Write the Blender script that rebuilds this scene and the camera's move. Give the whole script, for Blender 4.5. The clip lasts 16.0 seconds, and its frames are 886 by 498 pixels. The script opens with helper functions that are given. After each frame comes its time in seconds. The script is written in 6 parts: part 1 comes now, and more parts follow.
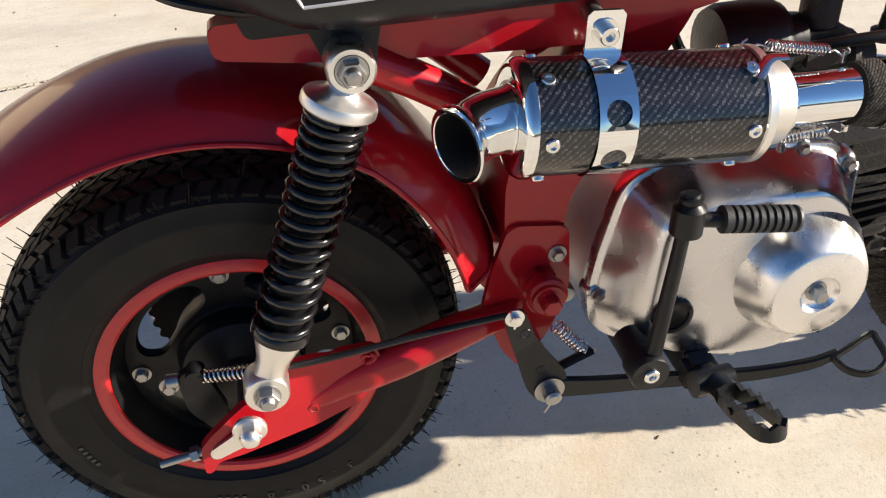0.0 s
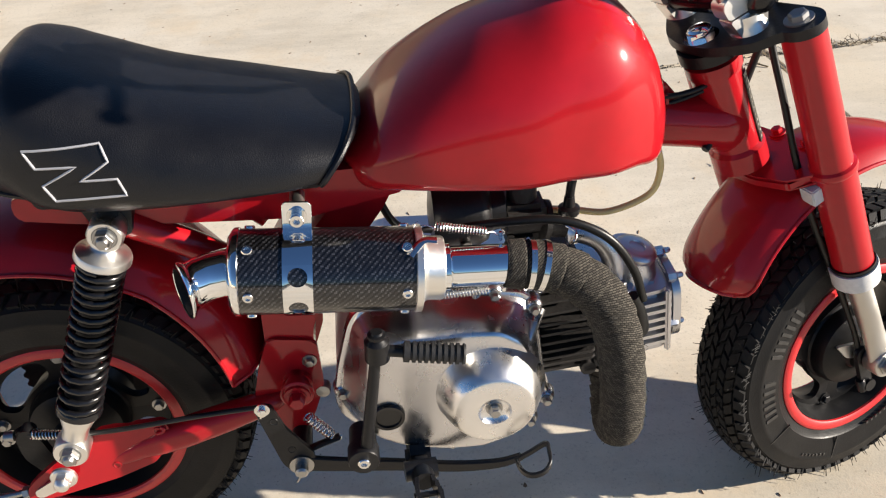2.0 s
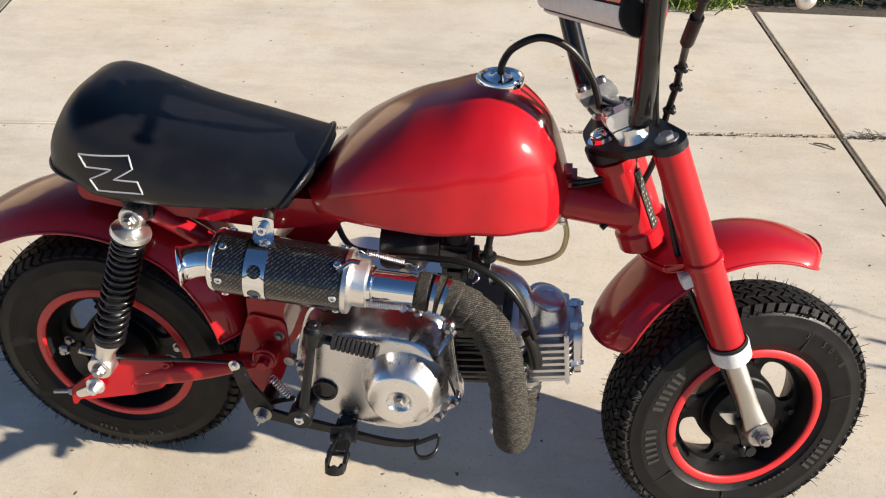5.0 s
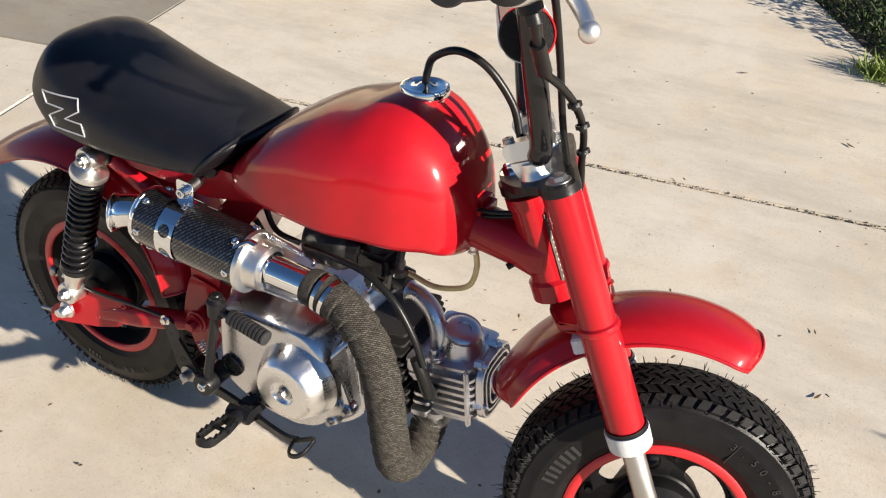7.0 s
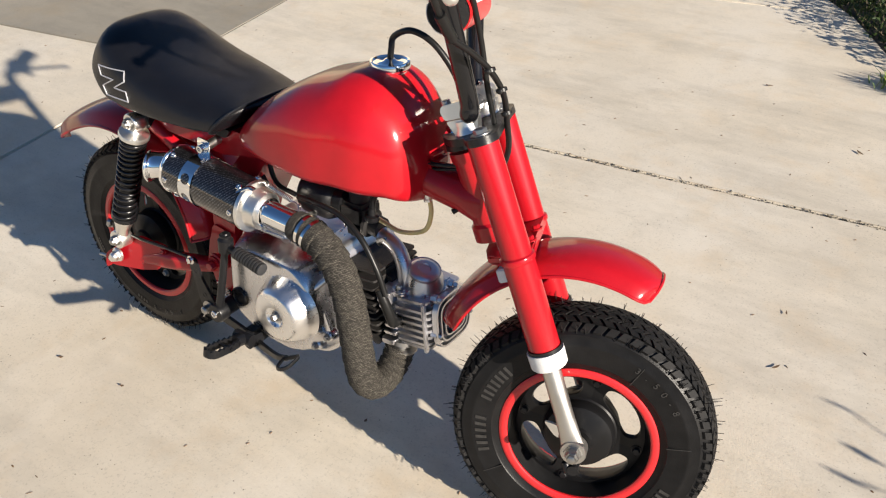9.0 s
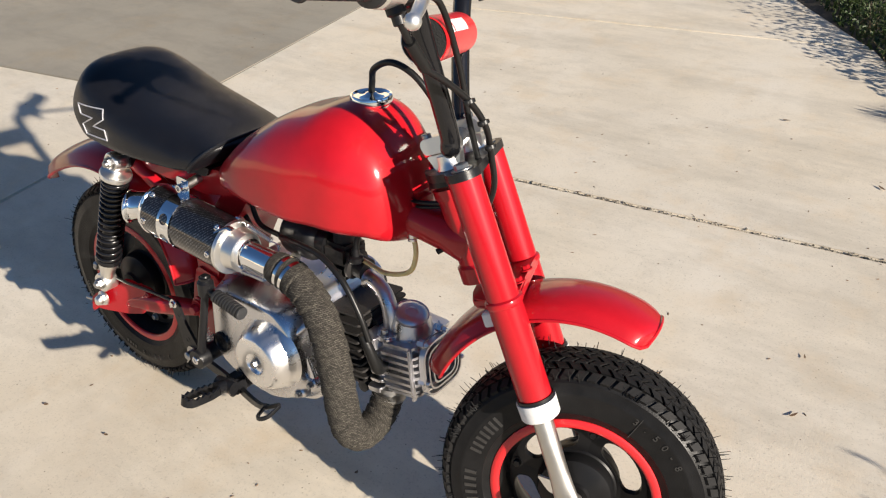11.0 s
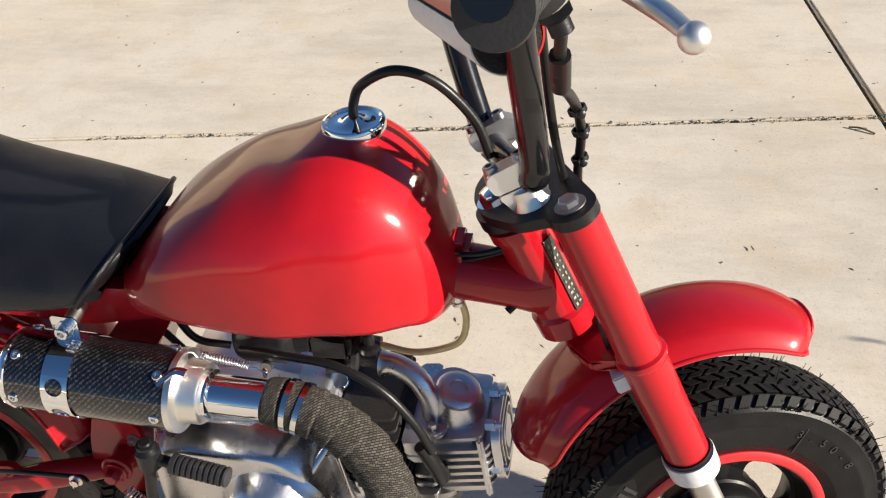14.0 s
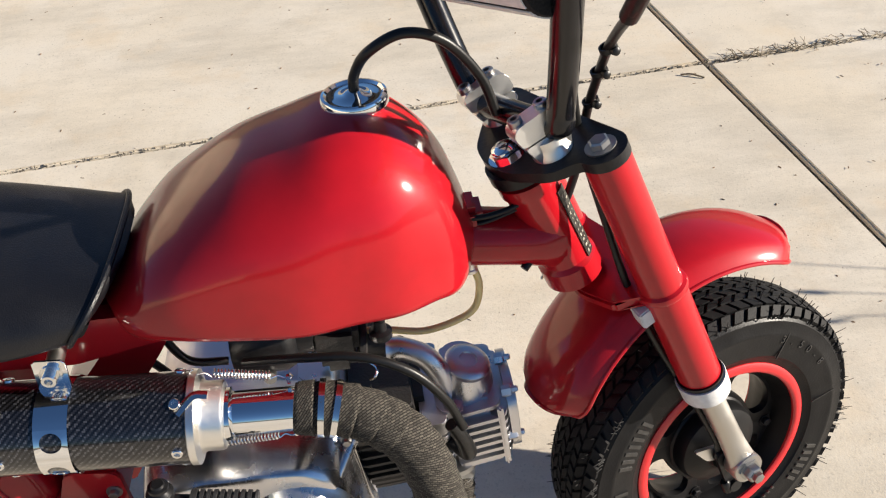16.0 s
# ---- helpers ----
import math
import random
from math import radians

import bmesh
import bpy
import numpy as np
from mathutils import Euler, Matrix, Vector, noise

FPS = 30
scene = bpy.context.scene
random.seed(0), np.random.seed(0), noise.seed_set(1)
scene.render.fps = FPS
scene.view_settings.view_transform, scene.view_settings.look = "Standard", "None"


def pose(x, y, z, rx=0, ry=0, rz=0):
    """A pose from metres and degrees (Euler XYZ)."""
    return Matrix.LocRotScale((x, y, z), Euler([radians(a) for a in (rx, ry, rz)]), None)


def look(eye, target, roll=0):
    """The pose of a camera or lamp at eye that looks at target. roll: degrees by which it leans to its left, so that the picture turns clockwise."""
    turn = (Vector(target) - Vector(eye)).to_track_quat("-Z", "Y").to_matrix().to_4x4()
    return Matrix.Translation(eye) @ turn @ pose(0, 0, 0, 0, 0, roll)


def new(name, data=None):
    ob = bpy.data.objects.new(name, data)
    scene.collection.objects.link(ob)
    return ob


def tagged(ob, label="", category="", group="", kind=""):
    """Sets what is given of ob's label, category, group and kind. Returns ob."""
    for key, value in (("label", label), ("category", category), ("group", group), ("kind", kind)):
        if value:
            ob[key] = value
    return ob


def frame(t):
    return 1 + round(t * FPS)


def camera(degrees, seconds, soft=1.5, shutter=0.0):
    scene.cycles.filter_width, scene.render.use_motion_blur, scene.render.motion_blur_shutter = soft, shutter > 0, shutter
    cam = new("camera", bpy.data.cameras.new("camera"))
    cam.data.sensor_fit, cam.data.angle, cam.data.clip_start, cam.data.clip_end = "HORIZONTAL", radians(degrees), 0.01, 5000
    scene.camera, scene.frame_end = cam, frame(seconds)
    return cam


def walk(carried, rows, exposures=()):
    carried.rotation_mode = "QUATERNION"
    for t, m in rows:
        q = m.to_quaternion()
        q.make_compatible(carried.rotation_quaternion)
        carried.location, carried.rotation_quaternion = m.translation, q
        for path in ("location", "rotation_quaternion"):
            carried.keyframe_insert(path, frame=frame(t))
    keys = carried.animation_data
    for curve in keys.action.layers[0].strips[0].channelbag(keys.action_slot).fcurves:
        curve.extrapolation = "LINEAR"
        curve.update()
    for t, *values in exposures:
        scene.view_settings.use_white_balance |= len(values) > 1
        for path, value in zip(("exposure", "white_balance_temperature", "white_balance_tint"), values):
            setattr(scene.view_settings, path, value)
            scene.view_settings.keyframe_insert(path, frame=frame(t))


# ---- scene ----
cam = camera(54.1, 16.0, soft=1.2)
PATH = [
    (0, (0.074, -0.546, 0.706), (0.36, 0.961, -0.577), -2.9),
    (0.5, (0.117, -0.596, 0.717), (0.372, 0.914, -0.57), -2.1),
    (1, (0.208, -0.635, 0.757), (0.402, 0.902, -0.508), -1.7),
    (1.5, (0.281, -0.673, 0.823), (0.449, 0.888, -0.416), -1.9),
    (2, (0.328, -0.69, 0.888), (0.489, 0.877, -0.344), -2.0),
    (2.5, (0.327, -0.733, 0.954), (0.49, 0.776, -0.349), -0.3),
    (3, (0.408, -0.766, 0.97), (0.517, 0.702, -0.384), 2.2),
    (3.2, (0.453, -0.779, 0.978), (0.496, 0.697, -0.37), 2.6),
    (5.3, (0.644, -0.851, 1.054), (0.349, 0.721, -0.147), -0.3),
    (5.5, (0.704, -0.847, 1.055), (0.338, 0.72, -0.133), -0.1),
    (6, (0.808, -0.818, 1.047), (0.275, 0.714, -0.123), -1.3),
    (6.5, (0.874, -0.757, 1.033), (0.245, 0.735, -0.141), -0.2),
    (7, (0.937, -0.706, 1.015), (0.183, 0.72, -0.168), 0.6),
    (7.5, (1.054, -0.676, 1.004), (0.181, 0.664, -0.197), -0.1),
    (8, (1.114, -0.715, 1.019), (0.182, 0.593, -0.173), -1.4),
    (8.5, (1.142, -0.797, 1.028), (0.211, 0.528, -0.146), -2.6),
    (9, (1.194, -0.805, 1.042), (0.238, 0.542, -0.085), -1.5),
    (9.5, (1.24, -0.762, 1.045), (0.204, 0.572, -0.027), -2.3),
    (9.7, (1.248, -0.741, 1.048), (0.189, 0.584, -0.012), -2.8),
    (11.8, (1.072, -0.723, 0.987), (0.123, 0.689, -0.064), -3.8),
    (12, (1.006, -0.704, 1.02), (0.14, 0.687, -0.127), -4.9),
    (12.5, (0.923, -0.689, 1.003), (0.133, 0.73, -0.164), -4.5),
    (13, (0.848, -0.607, 0.988), (0.124, 0.817, -0.215), -5.5),
    (13.5, (0.783, -0.569, 0.988), (0.183, 0.866, -0.27), -6.3),
    (14, (0.73, -0.557, 0.986), (0.37, 0.928, -0.305), -6.2),
    (14.5, (0.705, -0.562, 0.981), (0.511, 0.965, -0.296), -6.5),
    (15, (0.686, -0.517, 0.957), (0.563, 1.013, -0.327), -6.1),
    (15.5, (0.643, -0.496, 0.948), (0.597, 1.015, -0.363), -5.2),
    (16, (0.536, -0.564, 0.962), (0.66, 0.936, -0.355), -3.7),
]
EXPOSURES = [(0, 1.38), (0.5, 1.30), (1, 1.22), (3, 1.19), (5.5, 1.12), (6.5, 1.12), (9, 1.07), (9.5, 1.03), (12, 1.03), (13, 1.10), (14, 1.15), (16, 1.18)]
walk(cam, [(t, look(eye, target, roll)) for t, eye, target, roll in PATH], EXPOSURES)

# ---- world and sun ----
SUN_TO = Vector((0.62, -0.106, 0.228)).normalized()
world = bpy.data.worlds.new("sky_world")
scene.world = world
world.use_nodes = True
wn = world.node_tree.nodes
sky = wn.new("ShaderNodeTexSky")
sky.sky_type = "NISHITA"
sky.sun_disc = False
sky.sun_elevation = math.asin(SUN_TO.z)
sky.sun_rotation = math.atan2(SUN_TO.x, SUN_TO.y)
sky.air_density, sky.dust_density, sky.ozone_density = 1.0, 0.1, 5.5
wn["Background"].inputs["Strength"].default_value = 0.051
world.node_tree.links.new(sky.outputs[0], wn["Background"].inputs["Color"])
sun_data = bpy.data.lights.new("sun", "SUN")
sun_data.energy, sun_data.angle, sun_data.color = 5.0, radians(0.6), (1.0, 0.90, 0.775)
sun = new("sun", sun_data)
sun.matrix_world = look(SUN_TO * 20, (0, 0, 0))


# ---- materials ----
def material(name, color, rough=0.5, metal=0.0, coat=0.0, grain=0.0, grain_size=200.0, bump=0.0, bump_size=300.0,
             stain=None, stain_size=12.0, stain_amount=0.4, rough_var=0.0, coat_rough=0.05, spec=0.5):
    m = bpy.data.materials.new(name)
    m.use_nodes = True
    nt = m.node_tree
    nodes, links = nt.nodes, nt.links
    b = nodes["Principled BSDF"]
    b.inputs["Roughness"].default_value = rough
    b.inputs["Metallic"].default_value = metal
    b.inputs["Coat Weight"].default_value = coat
    b.inputs["Coat Roughness"].default_value = coat_rough
    b.inputs["Specular IOR Level"].default_value = spec
    b.inputs["Base Color"].default_value = (*color, 1)
    co = nodes.new("ShaderNodeTexCoord").outputs["Object"]

    def noise_tex(size, detail=4.0):
        n = nodes.new("ShaderNodeTexNoise")
        n.inputs["Scale"].default_value = size
        n.inputs["Detail"].default_value = detail
        links.new(co, n.inputs["Vector"])
        return n.outputs["Fac"]

    def ramp(src, lo, hi, a=0.0, c=1.0):
        r = nodes.new("ShaderNodeMapRange")
        links.new(src, r.inputs[0])
        for i, v in enumerate((lo, hi, a, c)):
            r.inputs[1 + i].default_value = v
        return r.outputs[0]

    col = None
    if stain:
        mix = nodes.new("ShaderNodeMix")
        mix.data_type = "RGBA"
        links.new(ramp(noise_tex(stain_size, 6), 0.42, 0.68, 0, stain_amount), mix.inputs["Factor"])
        mix.inputs["A"].default_value = (*color, 1)
        mix.inputs["B"].default_value = (*stain, 1)
        col = mix.outputs["Result"]
    if grain:
        hsv = nodes.new("ShaderNodeHueSaturation")
        hsv.inputs["Color"].default_value = (*color, 1)
        if col:
            links.new(col, hsv.inputs["Color"])
        links.new(ramp(noise_tex(grain_size), 0.3, 0.7, 1 - grain, 1 + grain), hsv.inputs["Value"])
        col = hsv.outputs["Color"]
    if col:
        links.new(col, b.inputs["Base Color"])
    if rough_var:
        links.new(ramp(noise_tex(40, 5), 0.3, 0.7, max(0, rough - rough_var), rough + rough_var), b.inputs["Roughness"])
    if bump:
        bp = nodes.new("ShaderNodeBump")
        bp.inputs["Strength"].default_value = bump
        bp.inputs["Distance"].default_value = 0.002
        links.new(noise_tex(bump_size), bp.inputs["Height"])
        links.new(bp.outputs["Normal"], b.inputs["Normal"])
    return m


def concrete(name, light, warm, dark):
    """Brushed concrete: broad stains, fine sand grain, dark pinholes."""
    m = bpy.data.materials.new(name)
    m.use_nodes = True
    nt = m.node_tree
    N, L = nt.nodes, nt.links
    b = N["Principled BSDF"]
    b.inputs["Roughness"].default_value = 0.9
    b.inputs["Specular IOR Level"].default_value = 0.25
    geo = N.new("ShaderNodeNewGeometry").outputs["Position"]

    def tex(size, detail, rough=0.6, stretch=None):
        n = N.new("ShaderNodeTexNoise")
        n.inputs["Scale"].default_value, n.inputs["Detail"].default_value = size, detail
        n.inputs["Roughness"].default_value = rough
        src = geo
        if stretch:
            mp = N.new("ShaderNodeMapping")
            mp.inputs["Scale"].default_value = stretch
            mp.inputs["Rotation"].default_value = (0, 0, 0.12)
            L.new(geo, mp.inputs["Vector"])
            src = mp.outputs["Vector"]
        L.new(src, n.inputs["Vector"])
        return n.outputs["Fac"]

    def rng(src, lo, hi, a, c):
        r = N.new("ShaderNodeMapRange")
        L.new(src, r.inputs[0])
        for i, v in enumerate((lo, hi, a, c)):
            r.inputs[1 + i].default_value = v
        return r.outputs[0]

    def mix(f, a, c):
        x = N.new("ShaderNodeMix")
        x.data_type = "RGBA"
        L.new(f, x.inputs["Factor"])
        for k, v in (("A", a), ("B", c)):
            if isinstance(v, tuple):
                x.inputs[k].default_value = (*v, 1)
            else:
                L.new(v, x.inputs[k])
        return x.outputs["Result"]

    c = mix(rng(tex(1.6, 5), 0.35, 0.65, 0, 1), light, warm)
    c = mix(rng(tex(3.2, 8, 0.72, (0.5, 1.6, 1)), 0.46, 0.72, 0, 0.8), c, dark)
    c = mix(rng(tex(0.9, 6, 0.65), 0.48, 0.7, 0, 0.45), c, dark)
    c = mix(rng(tex(9.0, 8, 0.75), 0.5, 0.78, 0, 0.55), c, dark)
    c = mix(rng(tex(260, 3), 0.56, 0.72, 0, 0.4), c, tuple(v * 0.62 for v in dark))
    c = mix(rng(tex(4.6, 7, 0.7), 0.52, 0.74, 0, 0.5), c, tuple(a * b for a, b in zip(warm, (0.95, 0.84, 0.70))))
    c = mix(rng(tex(2.3, 6, 0.65, (1.4, 0.7, 1)), 0.55, 0.75, 0, 0.45), c, tuple(a * b for a, b in zip(light, (1.10, 1.11, 1.13))))
    v = N.new("ShaderNodeTexVoronoi")
    v.inputs["Scale"].default_value = 70
    L.new(geo, v.inputs["Vector"])
    pits = rng(v.outputs["Distance"], 0.03, 0.12, 1, 0)
    gate = rng(tex(7, 2), 0.50, 0.58, 0, 0.85)
    mul = N.new("ShaderNodeMath")
    mul.operation = "MULTIPLY"
    L.new(pits, mul.inputs[0]), L.new(gate, mul.inputs[1])
    c = mix(mul.outputs[0], c, (0.10, 0.08, 0.06))
    L.new(c, b.inputs["Base Color"])
    bp = N.new("ShaderNodeBump")
    bp.inputs["Strength"].default_value, bp.inputs["Distance"].default_value = 0.22, 0.0012
    add = N.new("ShaderNodeMath")
    add.operation = "ADD"
    L.new(tex(380, 3), add.inputs[0])
    L.new(rng(tex(110, 4), 0.3, 0.7, 0, 0.5), add.inputs[1])
    L.new(add.outputs[0], bp.inputs["Height"])
    L.new(bp.outputs["Normal"], b.inputs["Normal"])
    return m


def weave(name):
    """Carbon twill under clear lacquer."""
    m = bpy.data.materials.new(name)
    m.use_nodes = True
    N, L = m.node_tree.nodes, m.node_tree.links
    b = N["Principled BSDF"]
    uv = N.new("ShaderNodeUVMap").outputs["UV"]
    sep = N.new("ShaderNodeSeparateXYZ")
    L.new(uv, sep.inputs[0])

    def math_node(op, a, c):
        n = N.new("ShaderNodeMath")
        n.operation = op
        for i, v in enumerate((a, c)):
            if isinstance(v, (int, float)):
                n.inputs[i].default_value = v
            else:
                L.new(v, n.inputs[i])
        return n.outputs[0]

    fx = math_node("FLOOR", math_node("MULTIPLY", sep.outputs[0], 1.0), 0)
    fy = math_node("FLOOR", math_node("MULTIPLY", sep.outputs[1], 1.0), 0)
    d = math_node("FLOORED_MODULO", math_node("ADD", fx, fy), 4.0)
    warp = math_node("LESS_THAN", d, 1.5)
    mx = N.new("ShaderNodeMix")
    mx.data_type = "RGBA"
    L.new(warp, mx.inputs["Factor"])
    mx.inputs["A"].default_value, mx.inputs["B"].default_value = (0.004, 0.004, 0.005, 1), (0.026, 0.026, 0.030, 1)
    cell = N.new("ShaderNodeCombineXYZ")
    L.new(fx, cell.inputs[0]), L.new(fy, cell.inputs[1])
    wn_ = N.new("ShaderNodeTexWhiteNoise")
    wn_.noise_dimensions = "2D"
    L.new(cell.outputs[0], wn_.inputs["Vector"])
    # some warp cells paler: sparkle of the tows painted into the colour
    glint = math_node("MULTIPLY", math_node("MULTIPLY", warp, math_node("GREATER_THAN", wn_.outputs["Value"], 0.72)), 0.8)
    mx2 = N.new("ShaderNodeMix")
    mx2.data_type = "RGBA"
    L.new(glint, mx2.inputs["Factor"])
    L.new(mx.outputs["Result"], mx2.inputs["A"])
    mx2.inputs["B"].default_value = (0.10, 0.10, 0.11, 1)
    L.new(mx2.outputs["Result"], b.inputs["Base Color"])
    b.inputs["Roughness"].default_value = 0.30
    b.inputs["Metallic"].default_value = 0.6
    b.inputs["Coat Weight"].default_value = 1.0
    b.inputs["Coat Roughness"].default_value = 0.03
    return m


def brushed(name, color, rough, aniso_scale=(1, 1, 1), var=0.12, bump=0.06):
    m = material(name, color, rough, 1.0)
    N, L = m.node_tree.nodes, m.node_tree.links
    b = N["Principled BSDF"]
    co = N.new("ShaderNodeTexCoord").outputs["Object"]
    mp = N.new("ShaderNodeMapping")
    mp.inputs["Scale"].default_value = aniso_scale
    L.new(co, mp.inputs["Vector"])
    n = N.new("ShaderNodeTexNoise")
    n.inputs["Scale"].default_value, n.inputs["Detail"].default_value = 30, 6
    L.new(mp.outputs["Vector"], n.inputs["Vector"])
    r = N.new("ShaderNodeMapRange")
    L.new(n.outputs["Fac"], r.inputs[0])
    r.inputs[1].default_value, r.inputs[2].default_value = 0.3, 0.7
    r.inputs[3].default_value, r.inputs[4].default_value = max(0.02, rough - var), rough + var
    L.new(r.outputs[0], b.inputs["Roughness"])
    bp = N.new("ShaderNodeBump")
    bp.inputs["Strength"].default_value, bp.inputs["Distance"].default_value = bump, 0.001
    L.new(n.outputs["Fac"], bp.inputs["Height"])
    L.new(bp.outputs["Normal"], b.inputs["Normal"])
    return m


def wrap_cloth(name):
    """Woven glass-fibre exhaust tape in spiral turns."""
    m = material(name, (0.10, 0.092, 0.08), 0.95, spec=0.2)
    N, L = m.node_tree.nodes, m.node_tree.links
    b = N["Principled BSDF"]
    uv = N.new("ShaderNodeUVMap").outputs["UV"]
    mp = N.new("ShaderNodeMapping")
    mp.inputs["Rotation"].default_value = (0, 0, 0.5)
    L.new(uv, mp.inputs["Vector"])
    ch = N.new("ShaderNodeTexBrick")
    ch.inputs["Scale"].default_value = 1.0
    ch.inputs["Color1"].default_value, ch.inputs["Color2"].default_value = (0.105, 0.095, 0.079, 1), (0.038, 0.035, 0.030, 1)
    ch.inputs["Mortar"].default_value = (0.018, 0.016, 0.014, 1)
    ch.inputs["Mortar Size"].default_value = 0.17
    ch.inputs["Mortar Smooth"].default_value = 0.6
    ch.inputs["Brick Width"].default_value, ch.inputs["Row Height"].default_value = 1.8, 0.8
    L.new(mp.outputs["Vector"], ch.inputs["Vector"])
    L.new(ch.outputs["Color"], b.inputs["Base Color"])
    bp = N.new("ShaderNodeBump")
    bp.inputs["Strength"].default_value, bp.inputs["Distance"].default_value = 1.0, 0.0012
    inv = N.new("ShaderNodeMath")
    inv.operation = "SUBTRACT"
    inv.inputs[0].default_value = 1.0
    L.new(ch.outputs["Fac"], inv.inputs[1])
    L.new(inv.outputs[0], bp.inputs["Height"])
    L.new(bp.outputs["Normal"], b.inputs["Normal"])
    return m


RED = material("red_paint", (0.37, 0.006, 0.012), 0.45, coat=0.7, coat_rough=0.10, grain=0.05, grain_size=60, bump=0.012, bump_size=60, spec=0.08)
RED_RING = material("red_rim_paint", (0.56, 0.012, 0.016), 0.45, coat=0.3, grain=0.06)
LEATHER = material("black_vinyl", (0.0045, 0.0046, 0.0062), 0.40, bump=0.22, bump_size=900, grain=0.12, grain_size=500, rough_var=0.05, spec=0.42)
RUBBER = material("black_rubber", (0.0075, 0.0075, 0.008), 0.40, bump=0.15, bump_size=500, grain=0.2, grain_size=60,
                  stain=(0.018, 0.017, 0.016), stain_size=25, stain_amount=0.2, rough_var=0.08, spec=0.18)
TREAD = material("tread_rubber", (0.008, 0.008, 0.0085), 0.62, bump=0.2, bump_size=700, stain=(0.03, 0.027, 0.024), stain_size=60, stain_amount=0.25, spec=0.18)
BLACK_GLOSS = material("black_gloss_paint", (0.006, 0.006, 0.007), 0.22, spec=0.35, coat=0.25, bump=0.03, bump_size=120, rough_var=0.05)
RIM_BLACK = material("black_rim_paint", (0.006, 0.006, 0.0065), 0.42, bump=0.05, bump_size=150, rough_var=0.08, spec=0.22)
BLACK_SATIN = material("black_satin_metal", (0.008, 0.008, 0.009), 0.38, bump=0.12, bump_size=250, grain=0.2, rough_var=0.08, spec=0.32)
BLACK_CAST = material("black_cast_iron", (0.012, 0.011, 0.011), 0.6, bump=0.35, bump_size=350, stain=(0.04, 0.035, 0.03), stain_amount=0.4)
CHROME = material("chrome", (0.86, 0.87, 0.88), 0.05, 1.0, rough_var=0.025)
STEEL = brushed("polished_steel", (0.80, 0.79, 0.77), 0.16, (1, 1, 1), 0.07, 0.03)
ALU = brushed("polished_aluminium", (0.64, 0.635, 0.65), 0.26, (1, 1, 1), 0.07, 0.05)
ALU_DISC = brushed("turned_aluminium", (0.84, 0.83, 0.82), 0.30, (3, 1, 3), 0.06, 0.08)
ALU_CAST = brushed("cast_aluminium", (0.68, 0.67, 0.70), 0.46, (1, 1, 1), 0.10, 0.5)
HEAD_ALLOY = brushed("polished_head_alloy", (0.62, 0.615, 0.635), 0.38, (1, 1, 1), 0.14, 0.45)
ALU_SATIN = brushed("satin_aluminium", (0.80, 0.785, 0.75), 0.36, (1, 1, 1), 0.10, 0.12)
ZINC = brushed("zinc_bolt", (0.38, 0.375, 0.365), 0.36, (1, 1, 1), 0.10, 0.10)
WHITE_COLLAR = material("pale_grey_collar", (0.62, 0.62, 0.61), 0.45, grain=0.08)
CARBON = weave("carbon_weave")
WRAP = wrap_cloth("exhaust_wrap")
HOSE = material("clear_fuel_hose", (0.74, 0.58, 0.24), 0.25, coat=0.3, grain=0.15, grain_size=40)
CABLE = material("black_cable", (0.008, 0.008, 0.008), 0.38, bump=0.08, bump_size=300, spec=0.32)
SILVER_PRINT = material("silver_print", (0.50, 0.50, 0.52), 0.4, 0.3, grain=0.06)
WHITE_PRINT = material("white_print", (0.75, 0.74, 0.72), 0.55, grain=0.05)
# paler grey stands in for the sheen on raised rubber marks
MARK_SHEEN = material("raised_mark_sheen", (0.030, 0.029, 0.028), 0.34, grain=0.3)
FOAM = material("black_foam", (0.010, 0.010, 0.010), 0.95, bump=0.9, bump_size=500)
PLATE = material("etched_plate", (0.05, 0.048, 0.042), 0.35, 0.6, grain=0.5, grain_size=300)
PLATE_MARK = material("worn_plate_mark", (0.30, 0.28, 0.23), 0.5, 0.3, grain=0.5, grain_size=300)
GRIP = material("grip_rubber", (0.016, 0.016, 0.017), 0.55, bump=0.15, bump_size=400)
SLAB = concrete("pale_concrete", (0.64, 0.588, 0.495), (0.635, 0.56, 0.438), (0.43, 0.385, 0.31))
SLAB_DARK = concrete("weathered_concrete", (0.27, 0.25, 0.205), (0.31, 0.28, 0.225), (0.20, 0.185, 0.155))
SOIL = material("joint_dirt", (0.075, 0.063, 0.048), 0.95, grain=0.4, grain_size=120, bump=0.8, bump_size=200)
GRASS = material("grass_blade", (0.038, 0.06, 0.016), 0.55, grain=0.4, grain_size=9, spec=0.3)
BRIGHT_GRASS = material("bright_grass_blade", (0.17, 0.23, 0.045), 0.5, grain=0.35, grain_size=30, spec=0.3)
TWIG = material("dry_twig", (0.17, 0.13, 0.08), 0.8, grain=0.4, grain_size=40)
ALU_DULL = brushed("dull_aluminium", (0.50, 0.485, 0.455), 0.40, (1, 1, 1), 0.10, 0.2)
LEAF = material("weed_leaf", (0.026, 0.046, 0.012), 0.5, grain=0.4, grain_size=14, spec=0.3)
DRY = material("dry_leaf", (0.14, 0.085, 0.045), 0.8, grain=0.4, grain_size=60)
GRIT = material("joint_grit", (0.13, 0.115, 0.092), 0.95, grain=0.5, grain_size=120)


